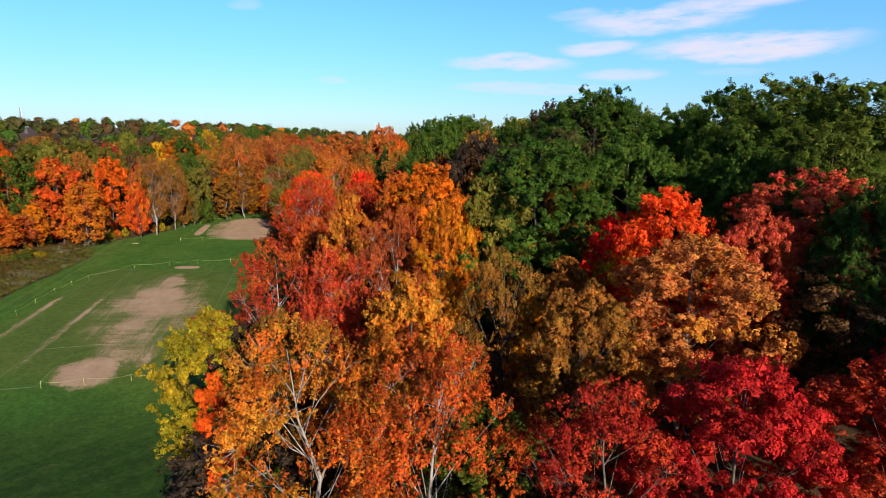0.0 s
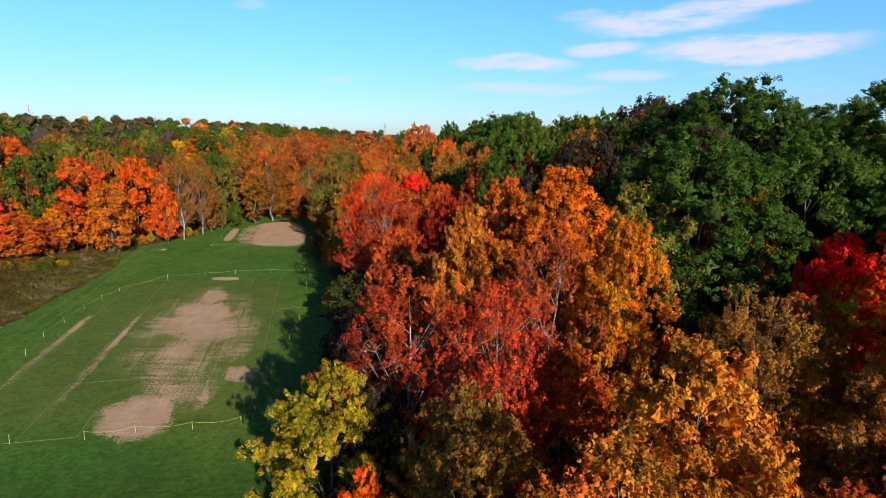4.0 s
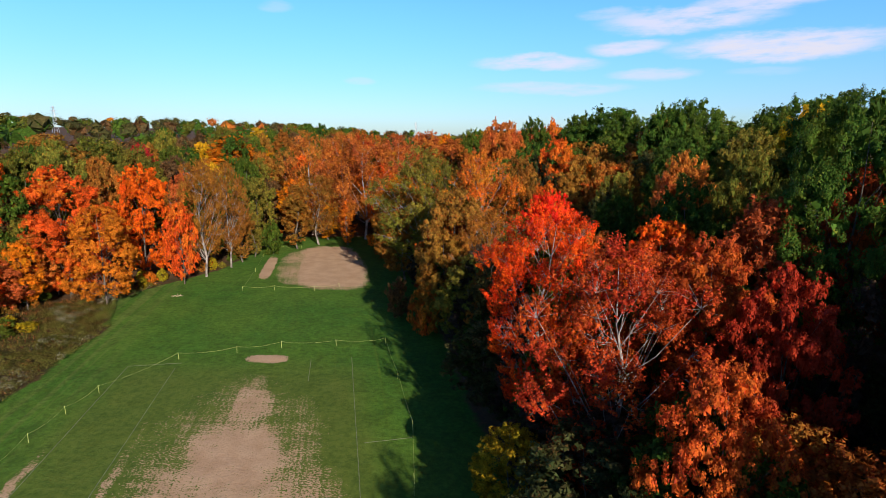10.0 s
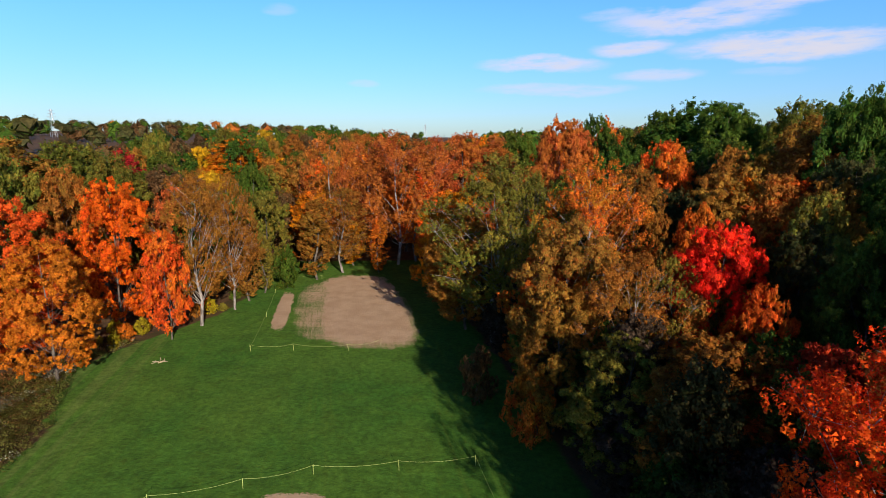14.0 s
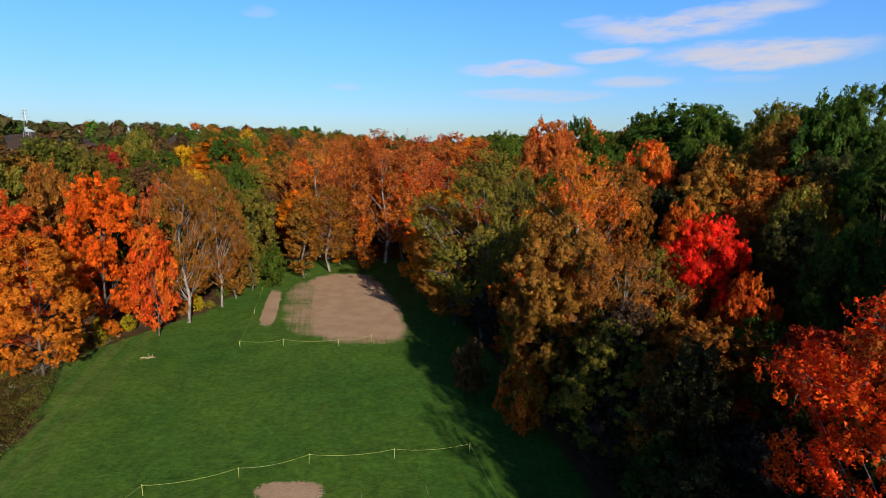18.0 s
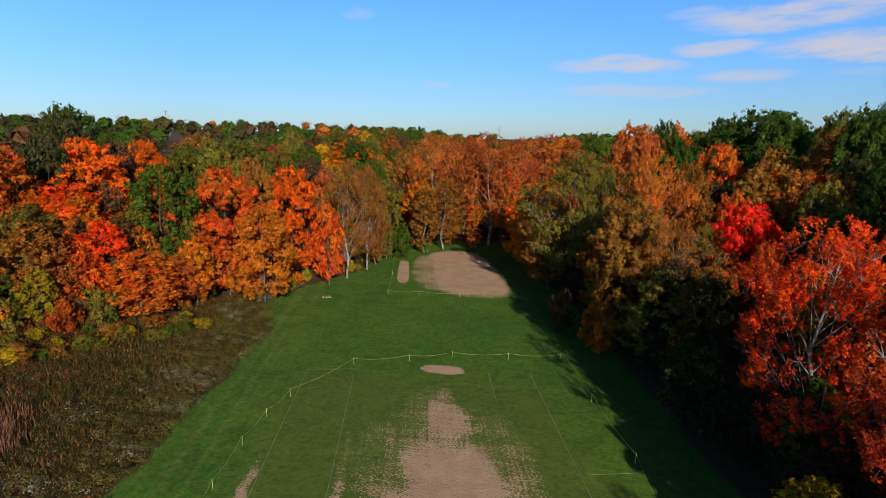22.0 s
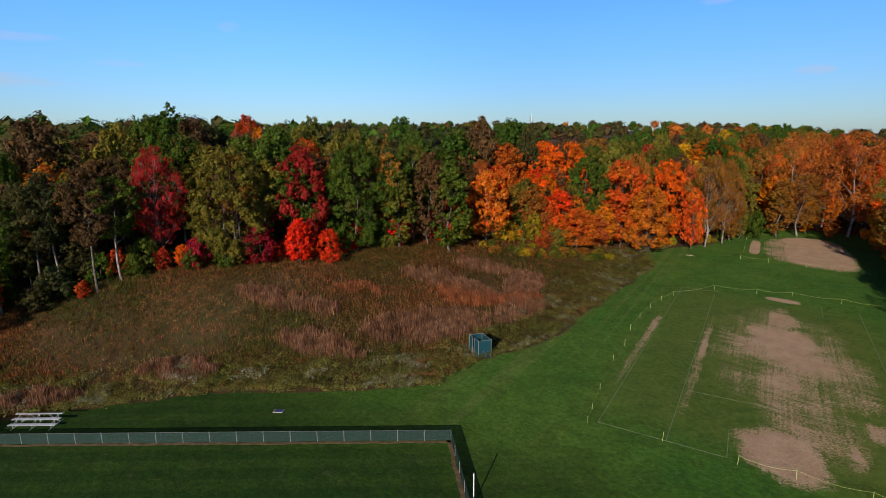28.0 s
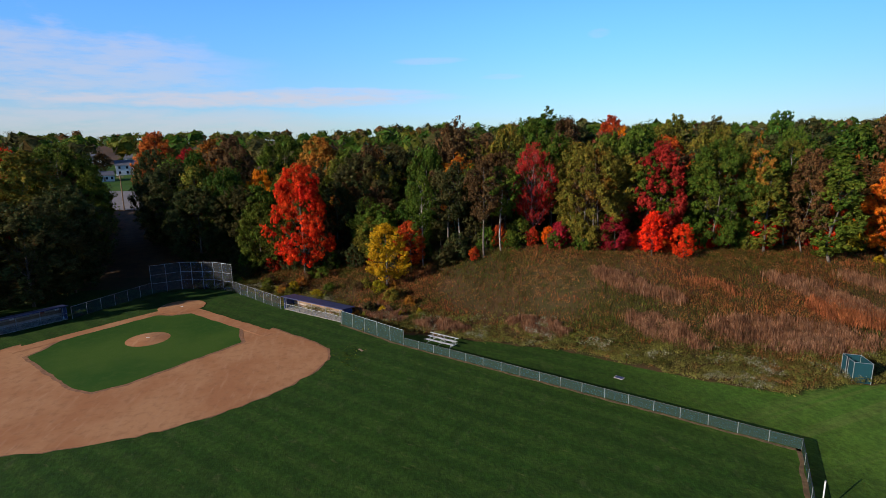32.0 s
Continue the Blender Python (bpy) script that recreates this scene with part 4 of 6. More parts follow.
tree("slim", -126.2, 84.1, 16.2, 5.2, "ruby")
tree("slim", -142.1, 47.3, 12.9, 4.9, "green")
tree("slim", -141.8, 45.3, 13.6, 3.1, "flame")
tree("oval", -179.6, 31.2, 34.8, 12.6, "dusk")
tree("slim", -149.9, 36.2, 12.8, 3.8, "brick")
tree("oval", -150.4, 53.5, 25.1, 9.4, "dusk")
tree("oval", -149.4, 16.2, 14.9, 7.4, "brick")

# bare-stemmed trees along the front of the western woods
stems = random.Random(91)
for k in range(20):
    y = 20 + k * 3.9 + stems.uniform(-1.4, 1.4)
    x = along(y, WOODS) - stems.uniform(-1.0, 4.0) - (9.0 if 37 < y < 49 else 0.0)
    tree("lofty", x, y, land(x, y) + stems.uniform(17, 22), stems.uniform(6.5, 9.0), stems.choice(["olive", "green", "bronze", "green", "brown", "olive"]) if y > 40 else stems.choice(["dusk", "green", "brown"]), "mid", pale=k % 2 == 0, where="in the woods")

# trees round the backstop
tree("round", -203.0, -78.5, 31.5, 15.9, "dusk", where="behind the backstop")
tree("round", -220.9, -60.2, 30.6, 12.6, "dusk", where="behind the backstop")
tree("round", -182.6, -69.2, 32.7, 21.1, "green", where="behind the backstop")
tree("oval", -165.1, -68.1, 31.5, 20.7, "olive", where="behind the backstop")
tree("round", -190.1, -45.0, 27.0, 19.1, "dusk", where="behind the backstop")
tree("oval", -203.0, -31.7, 34.4, 16.5, "brown", where="behind the backstop")
tree("oval", -181.8, -20.1, 25.3, 9.6, "gold", where="behind the backstop")
tree("round", -176.4, -35.3, 21.7, 17.3, "dusk", where="behind the backstop")
tree("round", -159.2, -57.8, 23.7, 16.4, "dusk", where="behind the backstop")
tree("round", -149.5, -61.1, 21.2, 21.2, "dusk", where="behind the backstop")
tree("round", -174.8, -24.7, 21.5, 13.8, "dusk", where="behind the backstop")
tree("oval", -183.6, -82.0, 31.5, 11.0, "scarlet", where="behind the backstop")
tree("oval", -249.8, -68.5, 37.1, 16.9, "rust", where="behind the backstop")
tree("oval", -233.8, -52.7, 30.9, 13.2, "crimson", where="behind the backstop")
tree("oval", -226.0, -43.1, 33.9, 14.7, "bronze", where="behind the backstop")
tree("round", -220.4, -18.5, 34.5, 19.9, "green", where="behind the backstop")
tree("oval", -206.5, -6.6, 34.1, 16.5, "bronze", where="behind the backstop")


# ---- filling woods ----
GAP_LO, GAP_HI = radians(110.2), radians(113.7)      # the cleared way to the car park, as a bearing from the ball field


def in_gap(x, y):
    if -350 < x < -252 and -190 < y < -78:
        return True
    a = math.atan2(-(x + 32), y - 5)
    return GAP_LO < a < GAP_HI and math.hypot(x + 32, y - 5) < 420


standing = [(o.location.x, o.location.y) for o in scene.objects if o.type == "EMPTY"]
fill = random.Random(4)


def pick(weights):
    r = fill.random() * sum(w for _, w in weights)
    for c, w in weights:
        r -= w
        if r <= 0:
            return c
    return weights[0][0]


MIX = {
    "edge": [("green", 5), ("olive", 5), ("dusk", 3), ("brown", 3), ("bronze", 2.5), ("oak", 3), ("ember", 0.6), ("wine", 0.5)],
    "blaze": [("orange", 3), ("rust", 3), ("ember", 3), ("gold", 1.5), ("flame", 2.5), ("bronze", 5), ("olive", 3), ("lime", 1.5), ("brown", 2), ("brick", 1)],
    "west": [("green", 5), ("olive", 5), ("dusk", 5), ("brown", 3), ("bronze", 3), ("oak", 3), ("rust", 0.5), ("pink", 0.3), ("brick", 0.25), ("gold", 0.3)],
    "hinter": [("oak", 5), ("green", 4), ("olive", 4), ("bronze", 2), ("brown", 2), ("yellow", 0.8), ("gold", 0.6), ("rust", 0.4)],
    "northwest": [("bronze", 5), ("gold", 1.6), ("yellow", 0.4), ("olive", 4.5), ("orange", 1.0), ("green", 4.0), ("oak", 2), ("rust", 2), ("brown", 1)],
    "north": [("rust", 5), ("brick", 3), ("orange", 2), ("bronze", 2), ("gold", 1.5), ("olive", 1.5), ("green", 1)],
    "east": [("oak", 10), ("green", 4), ("dusk", 2), ("olive", 3), ("bronze", 2.5), ("rust", 1.2), ("gold", 1.0)],
}


def zone(x, y):
    """Which woods a place belongs to, and how deep it lies in them."""
    west, east, north = along(y, WOODS) - x, x - along(y, ROW) - 14, y - 238 - 0.12 * (x + 70)
    if west > 0:
        return ("northwest" if y > 170 else "west"), west
    if x > -97 and north > 0 and x < -5 + 0.2 * (y - 240):
        return "north", north
    if east > 0:
        return "east", east
    return "", 0.0


def fill_woods():
    step = 10.0
    for j in range(60):
        for i in range(64):
            x = -330 + i * step + fill.uniform(-3.2, 3.2) + (step / 2 if j % 2 else 0)
            y = -130 + j * step + fill.uniform(-3.2, 3.2)
            name, deep = zone(x, y)
            if not name or deep > 60 or (deep > 35 and fill.random() < 0.3) or in_gap(x, y) or y < -110 or (name == "east" and y < -5):
                continue
            if deep < 9 and any((x - a) ** 2 + (y - b) ** 2 < 60 for a, b in standing):
                continue
            if any((x - a) ** 2 + (y - b) ** 2 < 22 for a, b in standing):
                continue
            if name == "east" and x < 40 and y < 70:
                continue
            tall = fill.uniform(16.5, 25.0) - (3 if deep < 6 else 0) + (4.0 if deep > 20 and fill.random() < 0.25 else 0)
            if name == "north":
                tall += 2.5
            form = fill.choice(["round", "oval", "maple"] if name != "north" else ["tall", "oval", "tall"])
            tree(form, x, y, land(x, y) + tall, fill.uniform(9.5, 13.5), pick(MIX["edge" if name == "west" and deep < 28 else "hinter" if name == "northwest" and deep > 20 else name]), "mid" if name == "east" and x < 70 and y < 240 else "low" if deep < 16 or (name == "northwest" and deep < 40) else "far", where="in the woods", group="woodland trees")


fill_woods()


def fill_edge():
    """Closes the front of the western woods, dark by the ball field, blazing by the playing field."""
    k = 0
    for y in np.arange(-22, 158, 3.1):
        for deep in (2.5, 8.5, 15.0):
            yy = float(y) + fill.uniform(-1.4, 1.4)
            x = along(yy, WOODS) - deep - fill.uniform(-2, 2)
            if in_gap(x, yy) or any((x - a) ** 2 + (yy - b) ** 2 < 10 for a, b in standing):
                continue
            k += 1
            blaze = yy > 76 + 0.6 * deep
            if not blaze and k % 2:
                continue
            high = fill.uniform(8, 13) + deep * 0.35 if blaze else fill.uniform(9, 15) + deep * 0.4
            tree(fill.choice(["maple", "oval", "open", "maple"]), x, yy, land(x, yy) + high, fill.uniform(6.0, 9.0), pick(MIX["blaze" if blaze else "edge"]) if yy > 46 else fill.choice(["dusk", "green", "oak", "brown", "olive"]), "low", where="in the woods", group="woodland trees")


fill_edge()


def distant_woods(name, label, colour, count, seed, lo, hi, arc=(-2.35, 0.95)):
    """Canopies too far off to count."""
    rng = np.random.default_rng(seed)
    blocks = []
    while len(blocks) < count:
        a, r = rng.uniform(*arc), lo + (hi - lo) * rng.uniform() ** 2.2
        x, y = -40 + r * math.sin(a), 60 + r * math.cos(a)
        zn, deep = zone(x, y)
        if deep < 56 or in_gap(x, y):
            continue
        z = land(x, y)
        s = rng.uniform(5.2, 8.4) * (1 + r / 2500)
        cen = np.array([(x, y, z + rng.uniform(10, 19.5))]) + np.clip(rng.normal(size=(6, 3)), -1.1, 1.1) * (s * 0.42, s * 0.42, s * 0.24)
        near = r < 450
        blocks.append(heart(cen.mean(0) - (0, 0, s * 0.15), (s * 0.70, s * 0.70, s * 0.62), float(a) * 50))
        blocks.append(leaf_arrays(rng, cen, np.full(6, s * 0.46), cen.mean(0) - (0, 0, 6), 300 if near else 150, 0.56 if near else 0.85 * (1 + r / 3000), 0.95))
    me = leaves(name, np.concatenate(blocks))
    me.materials.append(LEAF[colour])
    tagged(new(name, me), label, "woods", kind="stuff")


distant_woods("distant_woods", "distant dark green tree canopy on the horizon", "oak", 1450, 1, 150, 1500)
distant_woods("distant_woods", "distant dull green tree canopy on the horizon", "dusk", 900, 2, 150, 1400)
distant_woods("distant_woods", "distant brown tree canopy on the horizon", "brown", 330, 6, 150, 1400)
distant_woods("distant_woods", "distant olive and bronze tree canopy", "olive", 560, 3, 150, 1300)
distant_woods("distant_woods", "distant rust-orange autumn canopy", "rust", 110, 4, 200, 900, (-0.45, 0.12))
distant_woods("distant_woods", "distant golden autumn canopy", "gold", 50, 5, 220, 1300, (-0.7, 0.2))


# ---- undergrowth ----
def undergrowth():
    """Young trees and shrubs that close the foot of the woods."""
    r = random.Random(21)
    for k in range(150):
        y = -25 + k * 1.72 + r.uniform(-0.8, 0.8)
        x = along(y, WOODS) - r.uniform(-2.0, 5.0)
        if y < 30:
            colours = ["dusk", "dusk", "brick", "dusk", "oak", "dusk"]
        elif y < 100:
            colours = ["scarlet", "crimson", "scarlet", "green", "olive", "ruby", "dusk", "brick", "green", "wine"]
        else:
            colours = ["orange", "lime", "lime", "olive", "bronze", "olive", "lime", "brown", "green"]
        if y > 150 and r.random() < 0.5:
            continue
        high = r.uniform(1.8, 6.0) if y < 150 else r.uniform(1.2, 3.2)
        tree("bush", x, y, land(x, y) + high, high * r.uniform(0.8, 1.2), r.choice(colours), "mid", where="at the foot of the woods", group="undergrowth")
    # growth under the tree row: the deep shade there is painted into its leaves
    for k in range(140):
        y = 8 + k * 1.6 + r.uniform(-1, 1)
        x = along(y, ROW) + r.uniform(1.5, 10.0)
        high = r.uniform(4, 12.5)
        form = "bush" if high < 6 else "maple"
        tree(form, x, y, land(x, y) + high, high * r.uniform(0.75, 1.0), r.choice(["umber_shade", "umber_shade", "dusk", "umber_shade", "oak", "umber_shade"]), "mid" if form == "bush" else "low",
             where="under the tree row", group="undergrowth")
    for k in range(70):
        y = 5 + r.uniform(0, 225)
        x = along(y, ROW) + r.uniform(9, 30)
        if x * x + y * y < 250:
            continue
        high = r.uniform(13, 19)
        tree(r.choice(["oval", "maple"]), x, y, land(x, y) + high, r.uniform(7, 11), r.choice(["bronze", "olive", "rust", "green", "dusk", "oak", "brick"]), "mid", where="in the woods", group="woodland trees")


undergrowth()
# second storey added behind the tree row to block sun, leaves coloured shade-dark
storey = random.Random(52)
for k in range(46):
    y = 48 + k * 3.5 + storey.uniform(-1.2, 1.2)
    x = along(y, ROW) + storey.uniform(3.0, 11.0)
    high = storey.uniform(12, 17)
    tree("oval", x, y, land(x, y) + high, storey.uniform(6.5, 9), storey.choice(["umber_shade", "oak", "umber_shade", "dusk"]), "low", where="under the tree row", group="woodland trees")
# low yellow-green shrubs in the sun where the woods meet the playing field
sunny = random.Random(77)
for k in range(34):
    y = 104 + k * 1.05 + sunny.uniform(-0.6, 0.6)
    x = along(y, WOODS) + sunny.uniform(3.0, 8.5)
    high = sunny.uniform(0.9, 2.1)
    tree("bush", x, y, land(x, y) + high, high * sunny.uniform(1.5, 2.1), sunny.choice(["lime", "olive", "lime", "olive", "bronze", "green"]), "mid", where="at the sunny edge of the woods", group="undergrowth")
# scrub on the slope between the ball field and the woods
scrub = random.Random(31)
for k in range(46):
    y = scrub.uniform(-24, 16)
    x = along(y, MOWN) - scrub.uniform(2.5, 24)
    if along(y, WOODS) - x > 4:
        continue
    high = scrub.uniform(1.0, 2.8)
    tree("bush", x, y, land(x, y) + high, high * scrub.uniform(1.0, 1.6), scrub.choice(["green", "olive", "lime", "dusk", "green", "bronze", "brown"]), "mid", where="on the slope by the dugout", group="undergrowth")
# unseen belt of oaks added south of the ball field to shade the backstop
for x, y, high in ((-133, -71, 21), (-141, -76, 24), (-150, -80, 25), (-159, -84, 25), (-168, -90, 25), (-178, -96, 25), (-190, -102, 25), (-146, -90, 25), (-164, -98, 26)):
    tree("round", x, y, land(x, y) + high, 13, "oak", "low", where="out of view south of the ball field")


# ---- meadow ----
PLANT = {
    "reed": leaf_material("dry_reed", (0.30, 0.145, 0.074), (0.37, 0.200, 0.112), (0.44, 0.26, 0.155), 0.08),
    "russet": leaf_material("russet_reed", (0.36, 0.090, 0.028), (0.38, 0.13, 0.050), (0.28, 0.11, 0.05), 0.08),
    "rusty": leaf_material("rusty_stalk", (0.31, 0.105, 0.034), (0.37, 0.155, 0.052), (0.24, 0.115, 0.038), 0.05),
    "weed": leaf_material("green_weed", (0.090, 0.100, 0.017), (0.140, 0.108, 0.024), (0.20, 0.128, 0.036), 0.06),
    "dry": leaf_material("dry_weed", (0.24, 0.096, 0.030), (0.29, 0.125, 0.042), (0.32, 0.160, 0.060), 0.06),
    "seed": leaf_material("grey_seed", (0.30, 0.29, 0.18), (0.38, 0.36, 0.25), (0.20, 0.19, 0.09), 0.1),
    "herb": leaf_material("low_herb", (0.120, 0.155, 0.026), (0.175, 0.165, 0.036), (0.24, 0.19, 0.064), 0.1),
}


def reeds(label, colour, beds, high, seed):
    """Standing blades in oval beds: x, y, half length, half width, turn, blades per square metre."""
    rng = np.random.default_rng(seed)
    rows = []
    for x, y, a, b, turn, dens in beds:
        n = int(math.pi * a * b * dens * 2.4)
        r, t = np.sqrt(rng.uniform(0, 1, n)) * rng.uniform(0.8, 1.12, n), rng.uniform(0, 2 * math.pi, n)
        px, py = a * r * np.cos(t), b * r * np.sin(t)
        c, s = math.cos(radians(turn)), math.sin(radians(turn))
        for u, v in zip(px * c - py * s + x, px * s + py * c + y):
            rows.append((u, v, land(u, v)))
    base = np.array(rows)
    n = len(base)
    clumpy = np.array([0.75 + 0.5 * noise.noise((p[0] * 0.5, p[1] * 0.5, 0)) for p in rows])
    h = high * rng.uniform(0.7, 1.15, n) * clumpy
    a = rng.uniform(0, math.pi, n)
    side = np.stack([np.cos(a), np.sin(a), np.zeros(n)], 1) * rng.uniform(0.016, 0.034, n)[:, None]
    lean = rng.normal(size=(n, 3)) * (0.22, 0.22, 0) * h[:, None] * 0.5
    top = base + lean + np.stack([np.zeros(n), np.zeros(n), h], 1)
    mid = base + lean * 0.4 + np.stack([np.zeros(n), np.zeros(n), h * 0.72], 1)
    co = np.stack([base, mid + side * 1.3, top, mid - side * 1.3], 1).reshape(-1, 3)
    me = leaves("reeds", co, 4)
    me.materials.append(PLANT[colour])
    tagged(new("reeds", me), label, "reeds", kind="stuff")


reeds("dry tan reeds standing in the wet meadow", "reed", [
    (-115.0, 34.0, 5.6, 2.8, 48, 36), (-119.5, 51.5, 7.0, 2.2, 28, 34), (-105.5, 51.5, 7.0, 2.6, 30, 36), (-100.2, 69.0, 12.0, 4.6, 74, 32), (-108.0, 83.0, 10.0, 2.8, 42, 30),
    (-119.5, 18.5, 5.4, 2.4, 58, 36), (-128, 8, 6, 2.6, 50, 34), (-96, 88, 8, 3.0, 95, 24), (-103, 99, 8, 3.4, 105, 26), (-111, 96, 7, 2.6, 60, 20), (-112.5, 56.0, 3.5, 1.6, 30, 24)], 1.8, 1)
reeds("russet-orange reeds in the wet meadow", "russet", [(-103.5, 83.0, 6.5, 3.4, 62, 34), (-99, 92, 6, 2.4, 85, 26), (-114, 66, 5, 1.8, 50, 10)], 1.6, 2)


def carpet(label, colour, count, seed, inside, size, low, high, kind_name="weeds"):
    """A low cover of small leaves over the part of the meadow where inside(x, y) tells how thick it grows."""
    rng = np.random.default_rng(seed)
    spots = []
    while len(spots) < count:
        y = rng.uniform(-32, 168)
        x = rng.uniform(-172, -83)
        if rng.uniform() < inside(x, y):
            spots.append((x, y, land(x, y)))
    cen = np.array(spots)
    lump = np.array([0.5 + 0.9 * noise.noise((p[0] * 0.35, p[1] * 0.35, seed)) + 0.5 * noise.noise((p[0] * 1.1, p[1] * 1.1, seed)) for p in spots])
    cen[:, 2] += low + (high - low) * np.clip(lump, 0, 1.2)
    rad = rng.uniform(0.3, 0.7, count)
    co = leaf_arrays(rng, cen, rad, cen.mean(0) - (0, 0, 60), count * 12, size, 0.8, 0.20)
    me = leaves(kind_name, co)
    me.materials.append(PLANT[colour])
    tagged(new(kind_name, me), label, "weeds", kind="stuff")


def meadow_share(x, y):
    w, b = along(y, MOWN) - x, along(y, WOODS) - x
    return 0.0 if w < 0.6 or b > 2.5 else 1.0


def bump_share(x, y, k, off):
    return meadow_share(x, y) * (0.14 + 0.86 * smooth(noise.noise((x * k, y * k, off)), -0.25, 0.3))


def inner_share(x, y, off):
    return bump_share(x, y, 0.052, off) * (0.12 + 0.88 * smooth(along(y, MOWN) - x, 5.0, 11.0))


def edge_share(x, y):
    w, b = along(y, MOWN) - x, along(y, WOODS) - x
    return 0.0 if w < -0.5 or b > 0 else (1.0 - smooth(w, 6.0, 14.0)) * (0.4 + 0.6 * smooth(noise.noise((x * 0.25, y * 0.25, 2.0)), -0.2, 0.3))


def tuft_share(x, y):
    return edge_share(x, y) * smooth(noise.noise((x * 0.16, y * 0.16, 6.0)), 0.0, 0.3)


def stalks(label, colour, count, seed, inside, low, high, wide, lean):
    """Thin standing stalks and blades over the meadow, thick where inside(x, y) is near one."""
    rng = np.random.default_rng(seed)
    spots = []
    while len(spots) < count:
        y, x = rng.uniform(-32, 168), rng.uniform(-172, -83)
        if rng.uniform() < inside(x, y):
            spots.append((x, y, land(x, y) - 0.03))
    base = np.array(spots)
    lump = np.array([0.75 + 0.6 * noise.noise((p[0] * 0.30, p[1] * 0.30, seed)) for p in spots])
    h = rng.uniform(low, high, count) * np.clip(lump, 0.35, 1.3)
    a = rng.uniform(0, math.pi, count)
    side = np.stack([np.cos(a), np.sin(a), np.zeros(count)], 1) * (wide * rng.uniform(0.6, 1.4, count))[:, None]
    tip = base + rng.normal(size=(count, 3)) * (lean, lean, 0) * h[:, None] + np.stack([np.zeros(count), np.zeros(count), h], 1)
    mid = base + (tip - base) * 0.55
    me = leaves("weeds", np.stack([base, mid + side, tip, mid - side], 1).reshape(-1, 3), 4)
    me.materials.append(PLANT[colour])
    tagged(new("weeds", me), label, "weeds", kind="stuff")


carpet("low green weeds covering the rough meadow", "weed", 20000, 5, lambda x, y: bump_share(x, y, 0.055, 1.0), 0.115, 0.05, 0.7)
carpet("dry brown weeds covering the rough meadow", "dry", 14000, 6, lambda x, y: bump_share(x, y, 0.055, 9.0), 0.115, 0.05, 0.6)
carpet("green herbs along the edge of the meadow", "herb", 15000, 7, edge_share, 0.125, 0.05, 0.9, "herbs")
carpet("grey-white seed heads along the meadow's edge", "seed", 1700, 8, tuft_share, 0.12, 0.5, 1.0, "seed_heads")
stalks("russet stalks standing all over the rough meadow", "rusty", 42000, 15, lambda x, y: inner_share(x, y, 9.0), 0.5, 1.15, 0.045, 0.30)
stalks("olive stalks standing in the rough meadow", "weed", 46000, 16, lambda x, y: inner_share(x, y, 1.0), 0.4, 1.0, 0.055, 0.35)


# ---- ball field and made things ----
def plain(name, col, rough=0.6, metal=0.0, wear=0.25, scale=3.0, spec=0.4):
    m, g = material(name)
    pos = g.add("ShaderNodeTexCoord").outputs["Object"]
    n = g.noise(pos, scale, 5, 0.65)
    fine = g.noise(pos, scale * 9, 3, 0.6)
    dark = tuple(c * (1 - wear) for c in col)
    c = g.mix(g.step(g.math("ADD", n, g.math("MULTIPLY", g.math("SUBTRACT", fine, 0.5), 0.4)), 0.35, 0.65), dark, col)
    finish(g, surface(g, c, g.step(fine, 0.3, 0.7, rough * 0.85, min(1.0, rough * 1.15)), fine, 0.15, 0.01, metal, spec))
    return m


def netting(name, col, clear):
    """Chain-link or screen cloth: too fine to tell its wires apart, so partly see-through."""
    m, g = material(name)
    pos = g.add("ShaderNodeTexCoord").outputs["Object"]
    n = g.noise(pos, 1.5, 3)
    front = surface(g, g.mix(n, tuple(c * 0.75 for c in col), col), 0.6)
    t = g.add("ShaderNodeBsdfTransparent")
    mix = g.add("ShaderNodeMixShader")
    g.put(mix.inputs[0], g.step(n, 0.3, 0.7, clear * 0.9, min(1, clear * 1.08)))
    g.put(mix.inputs[1], front)
    g.put(mix.inputs[2], t.outputs[0])
    finish(g, mix.outputs[0])
    return m


STEEL = plain("galvanised_steel", (0.52, 0.53, 0.54), 0.45, 0.7)
BLACK_RAIL = plain("black_rail", (0.03, 0.03, 0.035), 0.5)
ALU = plain("bleacher_aluminium", (0.74, 0.75, 0.77), 0.4, 0.35)
LINK = netting("chain_link", (0.10, 0.115, 0.14), 0.88)
SCREEN = netting("green_screen", (0.030, 0.064, 0.054), 0.44)
TEAL = netting("teal_screen", (0.010, 0.062, 0.080), 0.10)
NAVY = plain("navy_metal", (0.050, 0.062, 0.15), 0.5)
BLUE = plain("blue_wall", (0.05, 0.085, 0.24), 0.6)
BRICK_RED = plain("brick_red_paint", (0.34, 0.10, 0.07), 0.8)
TAN = plain("tan_block", (0.46, 0.37, 0.32), 0.85, wear=0.2)
CONCRETE = plain("concrete", (0.42, 0.38, 0.34), 0.9)
TIMBER = plain("timber", (0.30, 0.19, 0.12), 0.8)
WHITE = plain("white_paint", (0.80, 0.80, 0.78), 0.5, wear=0.1)
TAPE = plain("yellow_tape", (0.46, 0.53, 0.15), 0.5, wear=0.1)
CHALK = plain("field_paint", (0.21, 0.24, 0.11), 0.95, wear=0.5, scale=1.2)
STRAW = plain("straw", (0.55, 0.44, 0.26), 0.95)


def part(name, bm, mat, parent=None, label=""):
    me = bpy.data.meshes.new(name)
    bm.to_mesh(me)
    bm.free()
    me.materials.append(mat)
    ob = new(name, me)
    if parent is not None:
        ob.parent = parent
    return tagged(ob, label)


